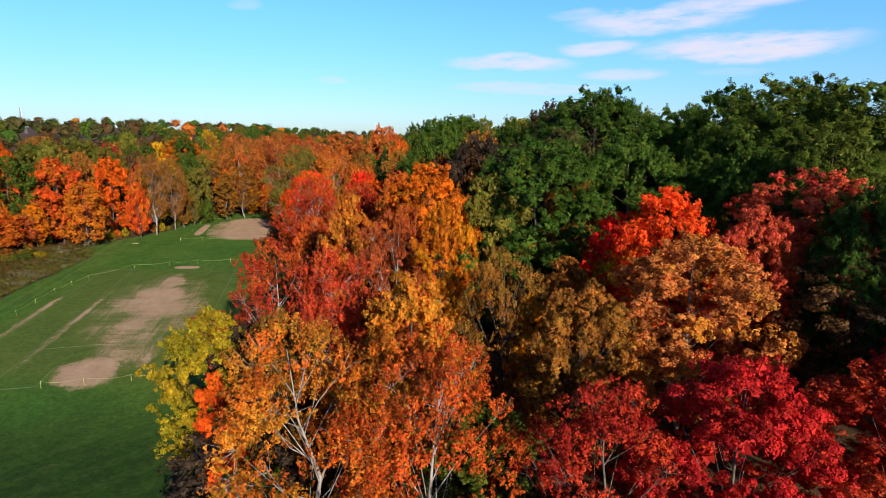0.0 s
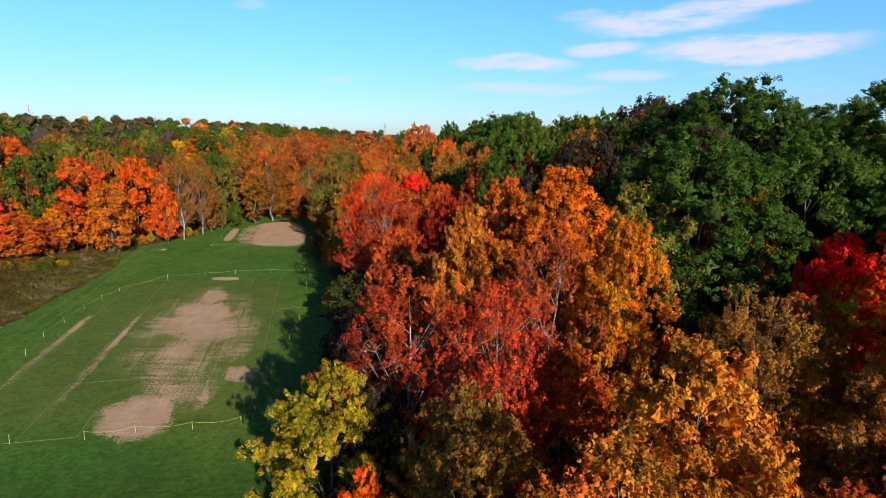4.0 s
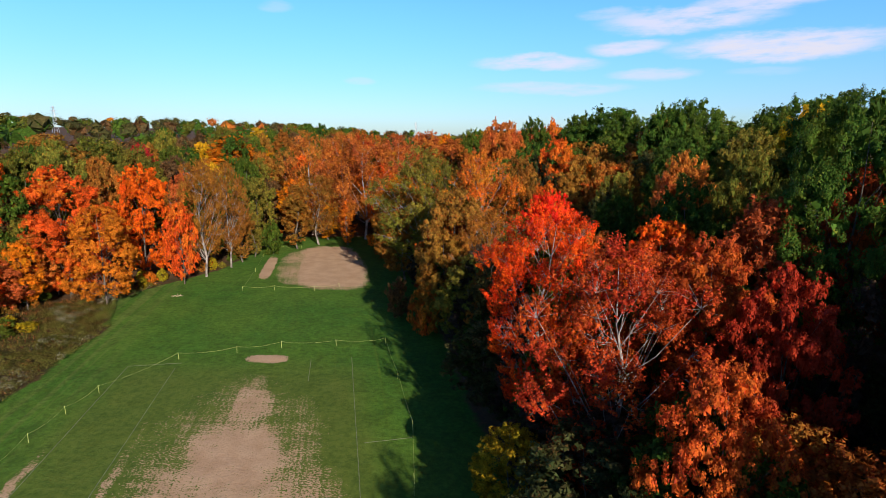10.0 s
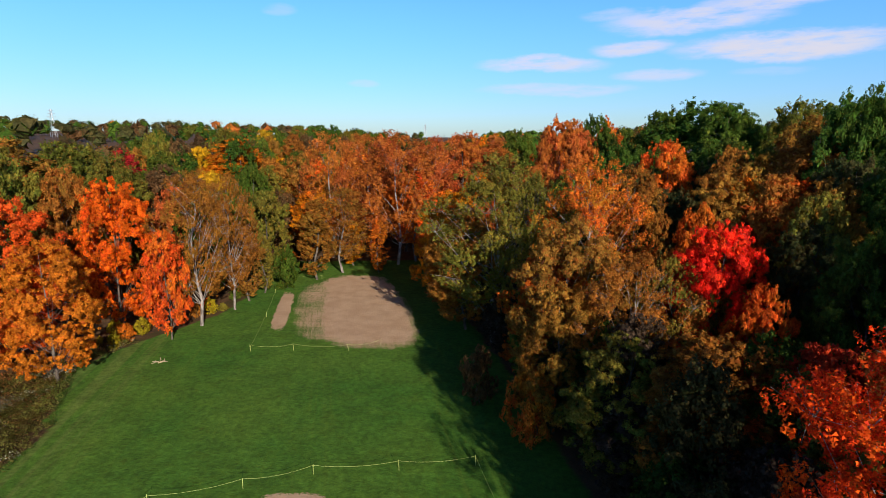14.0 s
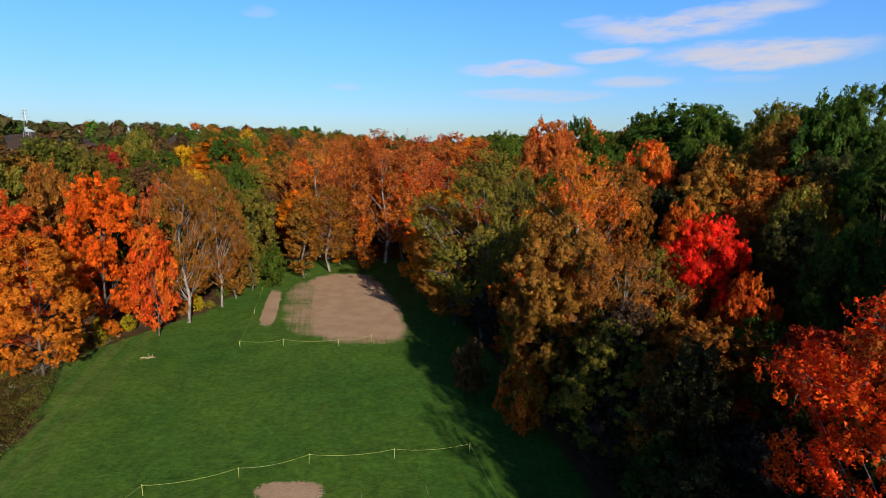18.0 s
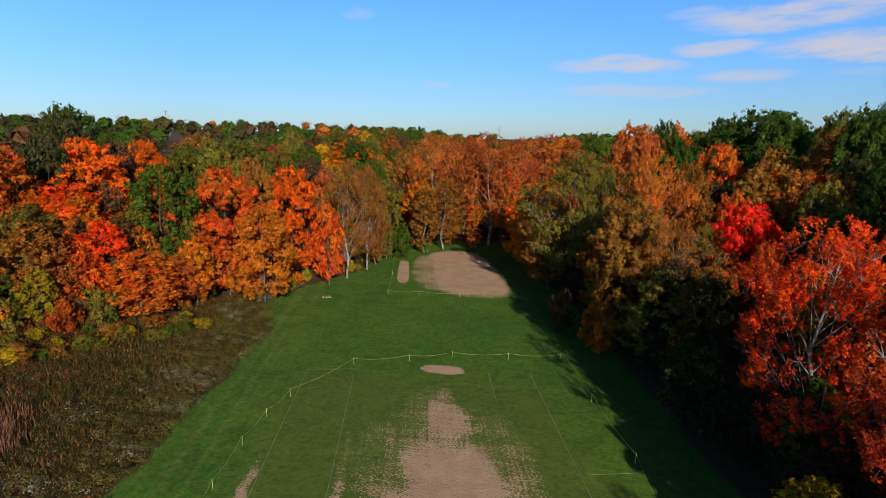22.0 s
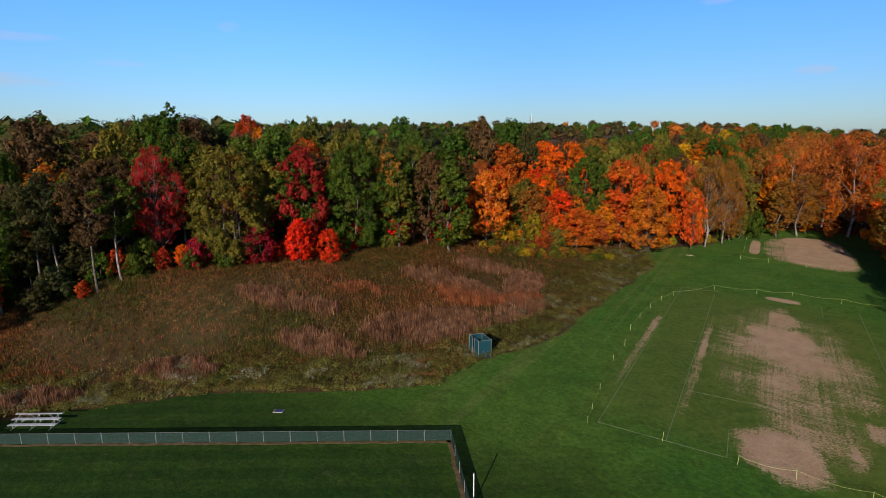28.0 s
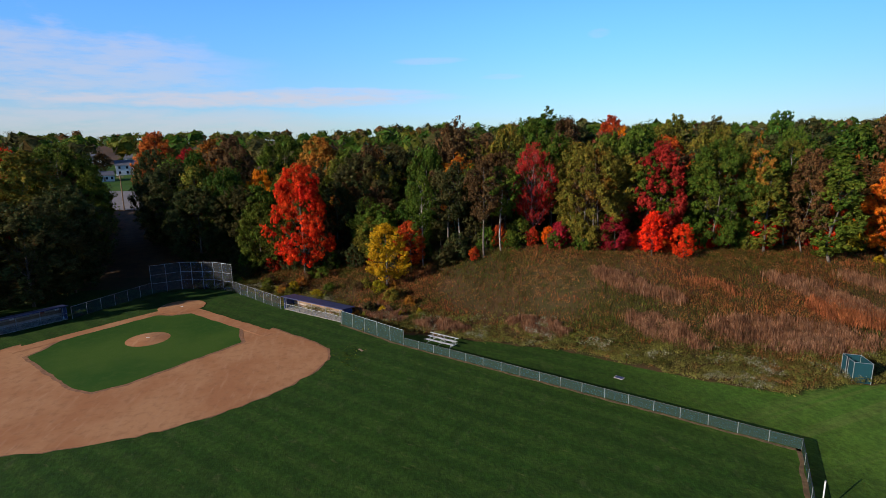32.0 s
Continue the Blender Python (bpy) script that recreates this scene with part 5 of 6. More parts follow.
def thing(name, x, y, z, turn, label, category, group="", kind=""):
    root = new(name)
    root.empty_display_size = 0.3
    root.location, root.rotation_euler = (x, y, z), (0, 0, turn)
    return tagged(root, label, category, group, kind)


def box(bm, lo, hi, bevel=0.0):
    c, s = [(a + b) / 2 for a, b in zip(lo, hi)], [b - a for a, b in zip(lo, hi)]
    made = bmesh.ops.create_cube(bm, size=1.0, matrix=Matrix.Translation(c) @ Matrix.Diagonal((*s, 1)))
    if bevel:
        edges = {e for v in made["verts"] for e in v.link_edges}
        bmesh.ops.bevel(bm, geom=list(edges), offset=bevel, segments=1, affect="EDGES")
    return bm


def bar(bm, a, b, r, sides=8):
    a, b = Vector(a), Vector(b)
    m = Matrix.Translation((a + b) / 2) @ (b - a).to_track_quat("Z", "Y").to_matrix().to_4x4()
    bmesh.ops.create_cone(bm, cap_ends=True, segments=sides, radius1=r, radius2=r, depth=(b - a).length, matrix=m)
    return bm


def sheet(bm, corners, thick=0.02):
    """A thin panel with real thickness through four corners."""
    p = [Vector(c) for c in corners]
    n = (p[1] - p[0]).cross(p[3] - p[0]).normalized() * (thick / 2)
    v = [bm.verts.new(q + n) for q in p] + [bm.verts.new(q - n) for q in p]
    for f in ((0, 1, 2, 3), (7, 6, 5, 4), (0, 4, 5, 1), (1, 5, 6, 2), (2, 6, 7, 3), (3, 7, 4, 0)):
        bm.faces.new([v[i] for i in f])
    return bm


def outline(name, pts, z, mat, label, category="ground", wander=1.0):
    """A flat piece of the ground with that outline, a finger's breadth thick."""
    bm = bmesh.new()
    # worn edges wander a little
    fine = []
    for (x0, y0), (x1, y1) in zip(pts, pts[1:] + pts[:1]):
        n = max(1, int(math.hypot(x1 - x0, y1 - y0) / 0.7))
        for k in range(n):
            x, y = x0 + (x1 - x0) * k / n, y0 + (y1 - y0) * k / n
            fine.append((x + wander * (0.22 * noise.noise((x * 0.5, y * 0.5, 1.0)) + 0.10 * noise.noise((x * 2, y * 2, 5.0))),
                         y + wander * (0.22 * noise.noise((x * 0.5, y * 0.5, 9.0)) + 0.10 * noise.noise((x * 2, y * 2, 3.0)))))
    pts = fine
    top = [bm.verts.new((x, y, z)) for x, y in pts]
    low = [bm.verts.new((x, y, z - 0.04)) for x, y in pts]
    bm.faces.new(top)
    for i in range(len(pts)):
        j = (i + 1) % len(pts)
        bm.faces.new((low[i], low[j], top[j], top[i]))
    bmesh.ops.recalc_face_normals(bm, faces=bm.faces[:])
    bmesh.ops.triangulate(bm, faces=[f for f in bm.faces if len(f.verts) > 4])
    return tagged(part(name, bm, mat), label, category, kind="structure")


def clay_material():
    m, g = material("infield_clay")
    pos = g.add("ShaderNodeNewGeometry").outputs["Position"]
    n1, n2, n3 = g.noise(pos, 0.12, 4, 0.6), g.noise(pos, 0.9, 4, 0.6), g.noise(pos, 7.0, 3, 0.7)
    col = g.mix(g.step(n1, 0.35, 0.65), (0.36, 0.155, 0.070), (0.43, 0.215, 0.105))
    col = g.mix(g.step(n2, 0.45, 0.75, 0.0, 0.6), col, (0.25, 0.115, 0.058))
    rake = g.noise(g.scale(pos, (0.25, 1.2, 1.0)), 0.9, 4, 0.65)
    col = g.mix(g.step(rake, 0.5, 0.75, 0.0, 0.5), col, (0.47, 0.26, 0.145))
    col = g.mix(g.step(n3, 0.55, 0.8, 0.0, 0.4), col, (0.24, 0.12, 0.07))
    finish(g, surface(g, col, 0.95, g.math("ADD", n2, n3), 0.4, 0.04, spec=0.15))
    return m


def turf_material():
    m, g = material("infield_turf")
    pos = g.add("ShaderNodeNewGeometry").outputs["Position"]
    n1, n2, n3 = g.noise(pos, 0.08, 3), g.noise(pos, 0.7, 4, 0.6), g.noise(pos, 5.0, 3, 0.7)
    col = g.mix(g.step(n1, 0.35, 0.65), (0.024, 0.072, 0.006), (0.048, 0.096, 0.010))
    col = g.mix(g.step(n2, 0.45, 0.8, 0.0, 0.6), col, (0.062, 0.100, 0.016))
    col = g.mix(g.step(n3, 0.5, 0.8, 0.0, 0.5), col, (0.018, 0.052, 0.010))
    finish(g, surface(g, col, 0.95, n3, 0.5, 0.06, spec=0.15))
    return m


CLAY, TURF = clay_material(), turf_material()
DARK_CLAY = plain("dark_clay", (0.29, 0.135, 0.068), 0.9, wear=0.4, scale=1.2)
HOME = Vector((-143.2, -30.8))
rag = random.Random(8)


def arc(cx, cy, r, a0, a1, n, wob=0.0):
    return [(cx + (r + rag.uniform(-wob, wob)) * math.cos(radians(a0 + (a1 - a0) * k / n)),
             cy + (r + rag.uniform(-wob, wob)) * math.sin(radians(a0 + (a1 - a0) * k / n))) for k in range(n + 1)]


def ball_field():
    mx, my = HOME.x + 18.6, HOME.y
    third, first = (HOME.x + 19.4, HOME.y + 19.4), (HOME.x + 19.4, HOME.y - 19.4)
    # skinned infield: a broad arc behind the bases, closed by the base lines
    fan = [(third[0] - 2.2, third[1] + 0.6), (third[0] + 2.8, third[1] + 5.2), (third[0] + 6.4, third[1] + 8.6), (third[0] + 9.7, third[1] + 10.6), (third[0] + 14.0, third[1] + 10.9)] + arc(mx, my, 34.2, 56, -56, 52, 0.22) + [(first[0] + 14.0, first[1] - 10.9), (first[0] + 9.7, first[1] - 10.6), (first[0] + 6.4, first[1] - 8.6), (first[0] + 2.8, first[1] - 5.2), (first[0] - 2.2, first[1] - 0.6)]
    fan += [(first[0] + 1.6, first[1] + 1.6), (HOME.x + 38.8, HOME.y), (third[0] + 1.6, third[1] - 1.6)]
    rim = (sum(p[0] for p in fan) / len(fan), sum(p[1] for p in fan) / len(fan))
    outline("infield_rim", [(rim[0] + (p[0] - rim[0]) * 1.010, rim[1] + (p[1] - rim[1]) * 1.010) for p in fan], 0.012, DARK_CLAY, "dark ragged rim where the clay meets the grass", "infield", 2.2)
    outline("infield_clay", [p for p in fan], 0.03, CLAY, "smooth reddish-brown clay of the infield", "infield")
    grass = [(HOME.x + 5.2, HOME.y + 3.2), (third[0] - 3.2, third[1] - 5.2), (third[0] + 1.0, third[1] - 4.4), (third[0] + 3.8, third[1] - 3.4)]
    grass += [(HOME.x + 36.6, HOME.y + 3.4), (HOME.x + 38.4, HOME.y), (HOME.x + 36.6, HOME.y - 3.4)]
    grass += [(first[0] + 3.8, first[1] + 3.4), (first[0] + 1.0, first[1] + 4.4), (first[0] - 3.2, first[1] + 5.2), (HOME.x + 5.2, HOME.y - 3.2), (HOME.x + 6.0, HOME.y)]
    outline("infield_backing", [(HOME.x + 2, HOME.y), third, (HOME.x + 39.5, HOME.y), first], 0.022, CLAY, "clay base paths round the infield grass", "infield")
    mid = (sum(p[0] for p in grass) / len(grass), sum(p[1] for p in grass) / len(grass))
    outline("infield_edge", [(mid[0] + (p[0] - mid[0]) * 1.035, mid[1] + (p[1] - mid[1]) * 1.045) for p in grass], 0.042, DARK_CLAY, "darker clay along the infield grass", "infield", 1.6)
    outline("infield_grass", grass, 0.05, TURF, "mown green grass diamond of the infield", "infield grass")
    for s in (1, -1):
        d, n = Vector((0.7071, 0.7071 * s)), Vector((-0.7071, 0.7071 * s))
        a, b = HOME + d * 3, HOME + d * 28.5
        outline("base_path", [tuple(a + n * 1.1), tuple(b + n * 1.1), tuple(b - n * 1.4), tuple(a - n * 1.4)], 0.06, CLAY, "straight clay base path to home plate", "base path")
    outline("home_circle", arc(HOME.x, HOME.y, 4.4, 0, 345, 23, 0.12), 0.075, CLAY, "round clay area at home plate", "home plate")
    mound = bmesh.new()
    bmesh.ops.create_cone(mound, cap_ends=True, segments=36, radius1=3.6, radius2=0.9, depth=0.28, matrix=Matrix.Translation((mx, my, 0.17)))
    root = thing("pitchers_mound", mx, my, 0.0, 0, "low round clay pitcher's mound in the infield grass", "mound")
    ob = part("clay_mound", mound, CLAY, root)
    ob.location = (-mx, -my, 0)
    part("rubber", box(bmesh.new(), (-0.08, -0.30, 0.30), (0.08, 0.30, 0.345)), WHITE, root, "white pitching rubber")
    plate = thing("home_plate", HOME.x, HOME.y, 0.075, 0, "white home plate set in the clay", "plate")
    bm = bmesh.new()
    v = [bm.verts.new((x, y, z)) for z in (0.0, 0.03) for x, y in ((-0.22, 0), (0, 0.22), (0.22, 0.22), (0.22, -0.22), (0, -0.22))]
    bm.faces.new(v[5:])
    for i in range(5):
        bm.faces.new((v[i], v[(i + 1) % 5], v[5 + (i + 1) % 5], v[5 + i]))
    part("slab", bm, WHITE, plate)


ball_field()


def fence(name, label, pts, high, cloth, spacing=3.05, rail=STEEL, mid=False):
    """Posts, top rail and panels along a line of points."""
    root = thing(name, pts[0][0], pts[0][1], 0, 0, label, "fence", "ball field fences")
    o = Vector((*pts[0], 0))
    post_me = None
    for p, q in zip(pts, pts[1:]):
        a, b = Vector((*p, 0)) - o, Vector((*q, 0)) - o
        n = max(1, round((b - a).length / spacing))
        for k in range(n):
            s, e = a + (b - a) * k / n, a + (b - a) * (k + 1) / n
            if post_me is None:
                post_me = part("post", bar(bmesh.new(), (0, 0, 0), (0, 0, high + 0.05), 0.038), STEEL, root)
                post_me.location = s
            else:
                ob = new("post", post_me.data)
                ob.parent, ob.location = root, s
            part("mesh_panel", sheet(bmesh.new(), (s + Vector((0, 0, 0.03)), e + Vector((0, 0, 0.03)), e + Vector((0, 0, high)), s + Vector((0, 0, high))), 0.012), cloth, root)
            part("top_rail", bar(bmesh.new(), s + Vector((0, 0, high)), e + Vector((0, 0, high)), 0.03), rail, root)
            if mid:
                for zz in (high * 0.35, high * 0.66):
                    part("mid_rail", bar(bmesh.new(), s + Vector((0, 0, zz)), e + Vector((0, 0, zz)), 0.022), STEEL, root)
    ob = new("post", post_me.data)
    ob.parent, ob.location = root, Vector((*pts[-1], 0)) - o
    return root


fence("outfield_fence", "low chain-link outfield fence with dark screen and steel posts", [(-113.6, 11.3), (-76.2, 49.4)], 1.25, SCREEN, rail=BLACK_RAIL)
fence("outfield_fence", "low screened fence running on from the outfield corner", [(-76.2, 49.4), (-36.0, 18.5)], 1.25, SCREEN, rail=BLACK_RAIL)
fence("sideline_fence", "taller green-screened fence beside the dugout", [(-125.9, 1.2), (-113.6, 11.3)], 2.5, SCREEN)
fence("sideline_fence", "chain-link fence between backstop and dugout", [(-152.5, -22.9), (-137.4, -10.8)], 2.4, LINK)
fence("sideline_fence", "chain-link fence past the backstop in shade", [(-154.9, -40.4), (-139.2, -49.2)], 2.4, LINK)
fence("backstop", "high chain-link backstop on steel posts behind home plate", [(-154.9, -40.4), (-157.4, -34.9), (-156.0, -27.6), (-152.5, -22.9)], 6.2, LINK, 2.9, mid=True)


def dugout(x, y, turn, length, label):
    """Roofed bench with an open front behind a low wire fence; x runs along it, y towards the field."""
    root = thing("dugout", x, y, 0, turn, label, "dugout", "dugouts")
    h = length / 2
    part("floor_slab", box(bmesh.new(), (-h, -1.3, 0.0), (h, 1.3, 0.10), 0.02), CONCRETE, root, "pale concrete floor slab")
    part("back_wall", box(bmesh.new(), (-h, -1.35, 0.10), (h, -1.2, 2.2), 0.01), TAN, root, "pale tan block back wall")
    for s in (-1, 1):
        part("end_wall", box(bmesh.new(), (s * h - 0.07, -1.2, 0.10), (s * h + 0.07, 1.25, 2.28), 0.01), BLUE, root, "painted blue end wall")
    part("roof", sheet(bmesh.new(), ((-h - 0.35, -1.75, 2.22), (h + 0.35, -1.75, 2.22), (h + 0.35, 1.7, 2.62), (-h - 0.35, 1.7, 2.62)), 0.12), NAVY, root, "dark navy sheet-metal roof")
    part("bench", box(bmesh.new(), (-h + 0.4, -1.1, 0.50), (h - 0.4, -0.7, 0.56), 0.01), TIMBER, root, "long wooden bench")
    for k in range(5):
        px = -h + 0.6 + k * (length - 1.2) / 4
        part("bench_leg", box(bmesh.new(), (px - 0.05, -1.05, 0.10), (px + 0.05, -0.75, 0.50)), CONCRETE, root)
        part("roof_post", bar(bmesh.new(), (px, 1.25, 0.1), (px, 1.25, 2.50), 0.05), STEEL, root)
    for k in range(7):
        px = -h + 0.8 + k * (length - 1.6) / 6
        part("cubby", box(bmesh.new(), (px - 0.32, -1.16, 1.55), (px + 0.32, -0.95, 1.85), 0.02), (WHITE, BRICK_RED, CONCRETE)[k % 3], root)
    part("wainscot", box(bmesh.new(), (-h + 0.1, -1.19, 0.9), (h - 0.1, -1.15, 1.5)), TIMBER, root, "brown bag shelf along the wall")
    for k in range(6):
        a, b = -h + k * length / 6, -h + (k + 1) * length / 6
        part("front_panel", sheet(bmesh.new(), ((a, 1.35, 0.1), (b, 1.35, 0.1), (b, 1.35, 1.15), (a, 1.35, 1.15)), 0.012), LINK, root)
    part("front_rail", bar(bmesh.new(), (-h, 1.35, 1.15), (h, 1.35, 1.15), 0.03), STEEL, root)
    return root


def place(p, q):
    return (p[0] + q[0]) / 2, (p[1] + q[1]) / 2, math.atan2(q[1] - p[1], q[0] - p[0]), math.hypot(q[0] - p[0], q[1] - p[1])


dx, dy, turn, span = place((-138.5, -9.6), (-127.2, 2.6))
dugout(dx, dy, turn + math.pi, span - 1.0, "navy-roofed open dugout with bench beside the infield")
dx, dy, turn, span = place((-140.5, -50.6), (-129.0, -62.5))
dugout(dx, dy, turn, span - 1.0, "navy-roofed open dugout standing in tree shade")


def bleachers():
    root = thing("bleachers", -113.3, 17.6, 0, math.atan2(3.8, 3.7) + math.pi, "bare aluminium bleachers with three rows on the grass", "bleachers")
    for k in range(3):
        y, z = -1.0 + k * 0.72, 0.42 + k * 0.34
        part("seat_plank", box(bmesh.new(), (-2.75, -y - 0.13, z), (2.75, -y + 0.13, z + 0.05), 0.01), ALU, root)
        if k:
            part("foot_plank", box(bmesh.new(), (-2.75, -y + 0.25, z - 0.38), (2.75, -y + 0.49, z - 0.34), 0.01), ALU, root)
    for x in (-2.2, 0.0, 2.2):
        part("base_rail", box(bmesh.new(), (x - 0.03, -1.1, 0.0), (x + 0.03, 1.4, 0.06)), ALU, root)
        part("cross_brace", bar(bmesh.new(), (x, -0.44, 0.08), (x + (1.1 if x < 1 else -1.1), -0.44, 1.05), 0.018), ALU, root)
        part("slope_rail", bar(bmesh.new(), (x, 1.05, 0.38), (x, -0.48, 1.08), 0.03), ALU, root)
        for k in range(3):
            y, z = 1.0 - k * 0.72, 0.42 + k * 0.34
            part("leg", bar(bmesh.new(), (x, y, 0.03), (x, y, z), 0.025), ALU, root)


bleachers()


def shelter():
    """Small open-topped pen of screened panels on steel posts."""
    a, b, c = Vector((-91.5, 69.2, 0)), Vector((-88.7, 68.1, 0)), Vector((-87.7, 69.9, 0))
    d = a + (c - b)
    root = thing("screened_pen", b.x, b.y, 0, 0, "open-topped pen of dark teal screens on steel posts", "pen")
    a, c, d, b = a - b, c - b, d - b, Vector((0, 0, 0))
    up = Vector((0, 0, 2.85))
    for p, q in ((b, c), (c, d), (d, a), (a, a + (b - a) * 0.38)):
        part("screen_panel", sheet(bmesh.new(), (p + Vector((0, 0, 0.05)), q + Vector((0, 0, 0.05)), q + up, p + up), 0.02), TEAL, root)
        part("top_rail", bar(bmesh.new(), p + up, q + up, 0.03), STEEL, root)
    part("screen_panel", sheet(bmesh.new(), (a + (b - a) * 0.55 + Vector((0, 0, 0.05)), b + Vector((0, 0, 0.05)), b + up, a + (b - a) * 0.55 + up), 0.02), TEAL, root)
    part("top_rail", bar(bmesh.new(), a + (b - a) * 0.55 + up, b + up, 0.03), STEEL, root)
    for p in (a, b, c, d, a + (b - a) * 0.38, a + (b - a) * 0.55):
        part("post", bar(bmesh.new(), p, p + up + Vector((0, 0, 0.08)), 0.045), STEEL, root)


shelter()


def foul_pole():
    root = thing("foul_pole", -67.3, 43.2, 0, 0, "slim white pole just outside the outfield fence", "pole")
    part("shaft", bar(bmesh.new(), (0, 0, 0), (0, 0, 3.2), 0.06, 12), WHITE, root)
    part("cap", bar(bmesh.new(), (0, 0, 3.2), (0, 0, 3.25), 0.07, 12), STEEL, root)


foul_pole()


def drain_cover():
    root = thing("drain_cover", -95.8, 39.1, 0, radians(40), "small grey concrete drain cover in the grass", "cover")
    part("frame", box(bmesh.new(), (-0.62, -0.42, 0.0), (0.62, 0.42, 0.08), 0.02), CONCRETE, root)
    part("lid", box(bmesh.new(), (-0.52, -0.33, 0.08), (0.52, 0.33, 0.11), 0.01), NAVY, root, "dark iron lid")


drain_cover()


def roped_line(label, pts, high=1.0):
    """Yellow tape sagging between white-topped stakes."""
    root = thing("tape_fence", pts[0][0], pts[0][1], 0, 0, label, "tape fence", "tape fences")
    o = Vector((*pts[0], 0))
    r = random.Random(len(pts))
    for x, y in pts:
        p = Vector((x, y, 0)) - o
        tilt = Vector((r.uniform(-0.06, 0.06), r.uniform(-0.06, 0.06), 0))
        part("stake", bar(bmesh.new(), p, p + tilt + Vector((0, 0, high + 0.12)), 0.024, 6), TAPE, root)
    for (x0, y0), (x1, y1) in zip(pts, pts[1:]):
        a, b = Vector((x0, y0, high)) - o, Vector((x1, y1, high)) - o
        sag = [a + (b - a) * (k / 8) - Vector((0, 0, 0.35 * 4 * (k / 8) * (1 - k / 8))) for k in range(9)]
        verts, faces = [], []
        tube(verts, faces, np.array(sag), [0.011] * 9, 5)
        me = bpy.data.meshes.new("tape")
        me.from_pydata(verts, [], faces)
        bm = bmesh.new()
        bm.from_mesh(me)
        bpy.data.meshes.remove(me)
        part("tape", bm, TAPE, root)
    return root


roped_line("yellow tape on stakes round the worn soccer pitch", [(-36.5, 70.5), (-41.5, 69.2), (-47.3, 68.1), (-52.2, 66.8)])
roped_line("yellow tape on stakes along the pitch's west side", [(-78.0, 95.5), (-79.6, 102.5), (-80.9, 109.6), (-81.3, 115.5), (-81.0, 120.8), (-76.6, 131.6), (-69.2, 134.5), (-63.3, 137.0), (-55.1, 138.3), (-47.6, 139.6)])
roped_line("yellow tape on stakes along the shaded side", [(-47.6, 139.6), (-44.0, 127.5), (-40.6, 115.0), (-39.4, 105.5), (-38.5, 96.3), (-37.4, 84.0), (-36.5, 70.5)])
roped_line("slack yellow tape on stakes at the pitch corner", [(-67.4, 63.4), (-68.6, 66.5), (-70.6, 72.0)], 0.7)
roped_line("yellow tape on stakes below the far soil patch", [(-81.9, 166.4), (-75.5, 167.3), (-67.1, 167.7), (-62.5, 170.1)])
roped_line("tape on stakes beside the far soil patch", [(-81.9, 166.4), (-85.5, 182.0), (-89.4, 197.0), (-88.9, 208.4), (-83.0, 209.0)], 0.8)
for sx, sy in ((-59.5, 65.7), (-73.8, 81.5), (-75.5, 88.5)):
    stake = thing("stake", sx, sy, 0, 0, "lone yellow stake standing in the grass", "stake", "stakes")
    part("rod", bar(bmesh.new(), (0, 0, 0), (0.04, 0.03, 1.1), 0.026, 6), TAPE, stake)


def painted_line(p, q, wide=0.085):
    p, q = Vector(p), Vector(q)
    n = Vector((-(q - p).y, (q - p).x)).normalized() * (wide / 2)
    outline("painted_line", [tuple(p + n), tuple(q + n), tuple(q - n), tuple(p - n)], 0.018, CHALK, "faded painted boundary line of the pitch", "line", 0.12)


for p, q in (((-82.4, 128.8), (-66.6, 64.3)), ((-75.5, 128.6), (-59.3, 66.2)), ((-51.8, 134.3), (-36.2, 71.5)), ((-66.6, 64.3), (-53.4, 67.3)), ((-69.6, 97.6), (-60.0, 100.2)),
             ((-82.4, 128.8), (-75.5, 130.4)), ((-55.1, 73.4), (-53.4, 67.3)), ((-62.5, 79.8), (-44.0, 84.5)), ((-57.5, 133.0), (-55.8, 126.0)), ((-45.5, 112.0), (-40.5, 113.4))):
    painted_line(p, q)

scrap = thing("straw_heap", -93.5, 161.5, 0, 0.4, "small pale heap of straw lying on the grass", "straw")
bm = bmesh.new()
rs = random.Random(3)
for k in range(26):
    a = rs.uniform(0, 6.28)
    x, y = rs.gauss(0, 0.45), rs.gauss(0, 0.28)
    bar(bm, (x, y, 0.03), (x + 0.5 * math.cos(a), y + 0.5 * math.sin(a), 0.10 + rs.uniform(0, 0.12)), 0.035, 4)
tagged(part("straw", bm, STRAW, scrap), kind="stuff")


# ---- beyond the woods: car park and houses ----
ASPHALT = plain("asphalt", (0.19, 0.17, 0.175), 0.9, wear=0.2, scale=0.3)
SIDING = plain("white_siding", (0.66, 0.64, 0.62), 0.7, wear=0.12)
SHINGLE = plain("roof_shingle", (0.13, 0.13, 0.16), 0.85)
GLASS = plain("dark_glass", (0.02, 0.025, 0.035), 0.1)


def draped(name, pts, mat, label, category, lift):
    bm = bmesh.new()
    (x0, y0), (x1, y1), (x2, y2), (x3, y3) = pts
    grid = []
    for j in range(9):
        for i in range(9):
            u, v = i / 8, j / 8
            x = (x0 * (1 - u) + x1 * u) * (1 - v) + (x3 * (1 - u) + x2 * u) * v
            y = (y0 * (1 - u) + y1 * u) * (1 - v) + (y3 * (1 - u) + y2 * u) * v
            grid.append(bm.verts.new((x, y, land(x, y) + lift)))
    for j in range(8):
        for i in range(8):
            bm.faces.new((grid[j * 9 + i], grid[j * 9 + i + 1], grid[j * 9 + i + 10], grid[j * 9 + i + 9]))
    return tagged(part(name, bm, mat), label, category, kind="structure")


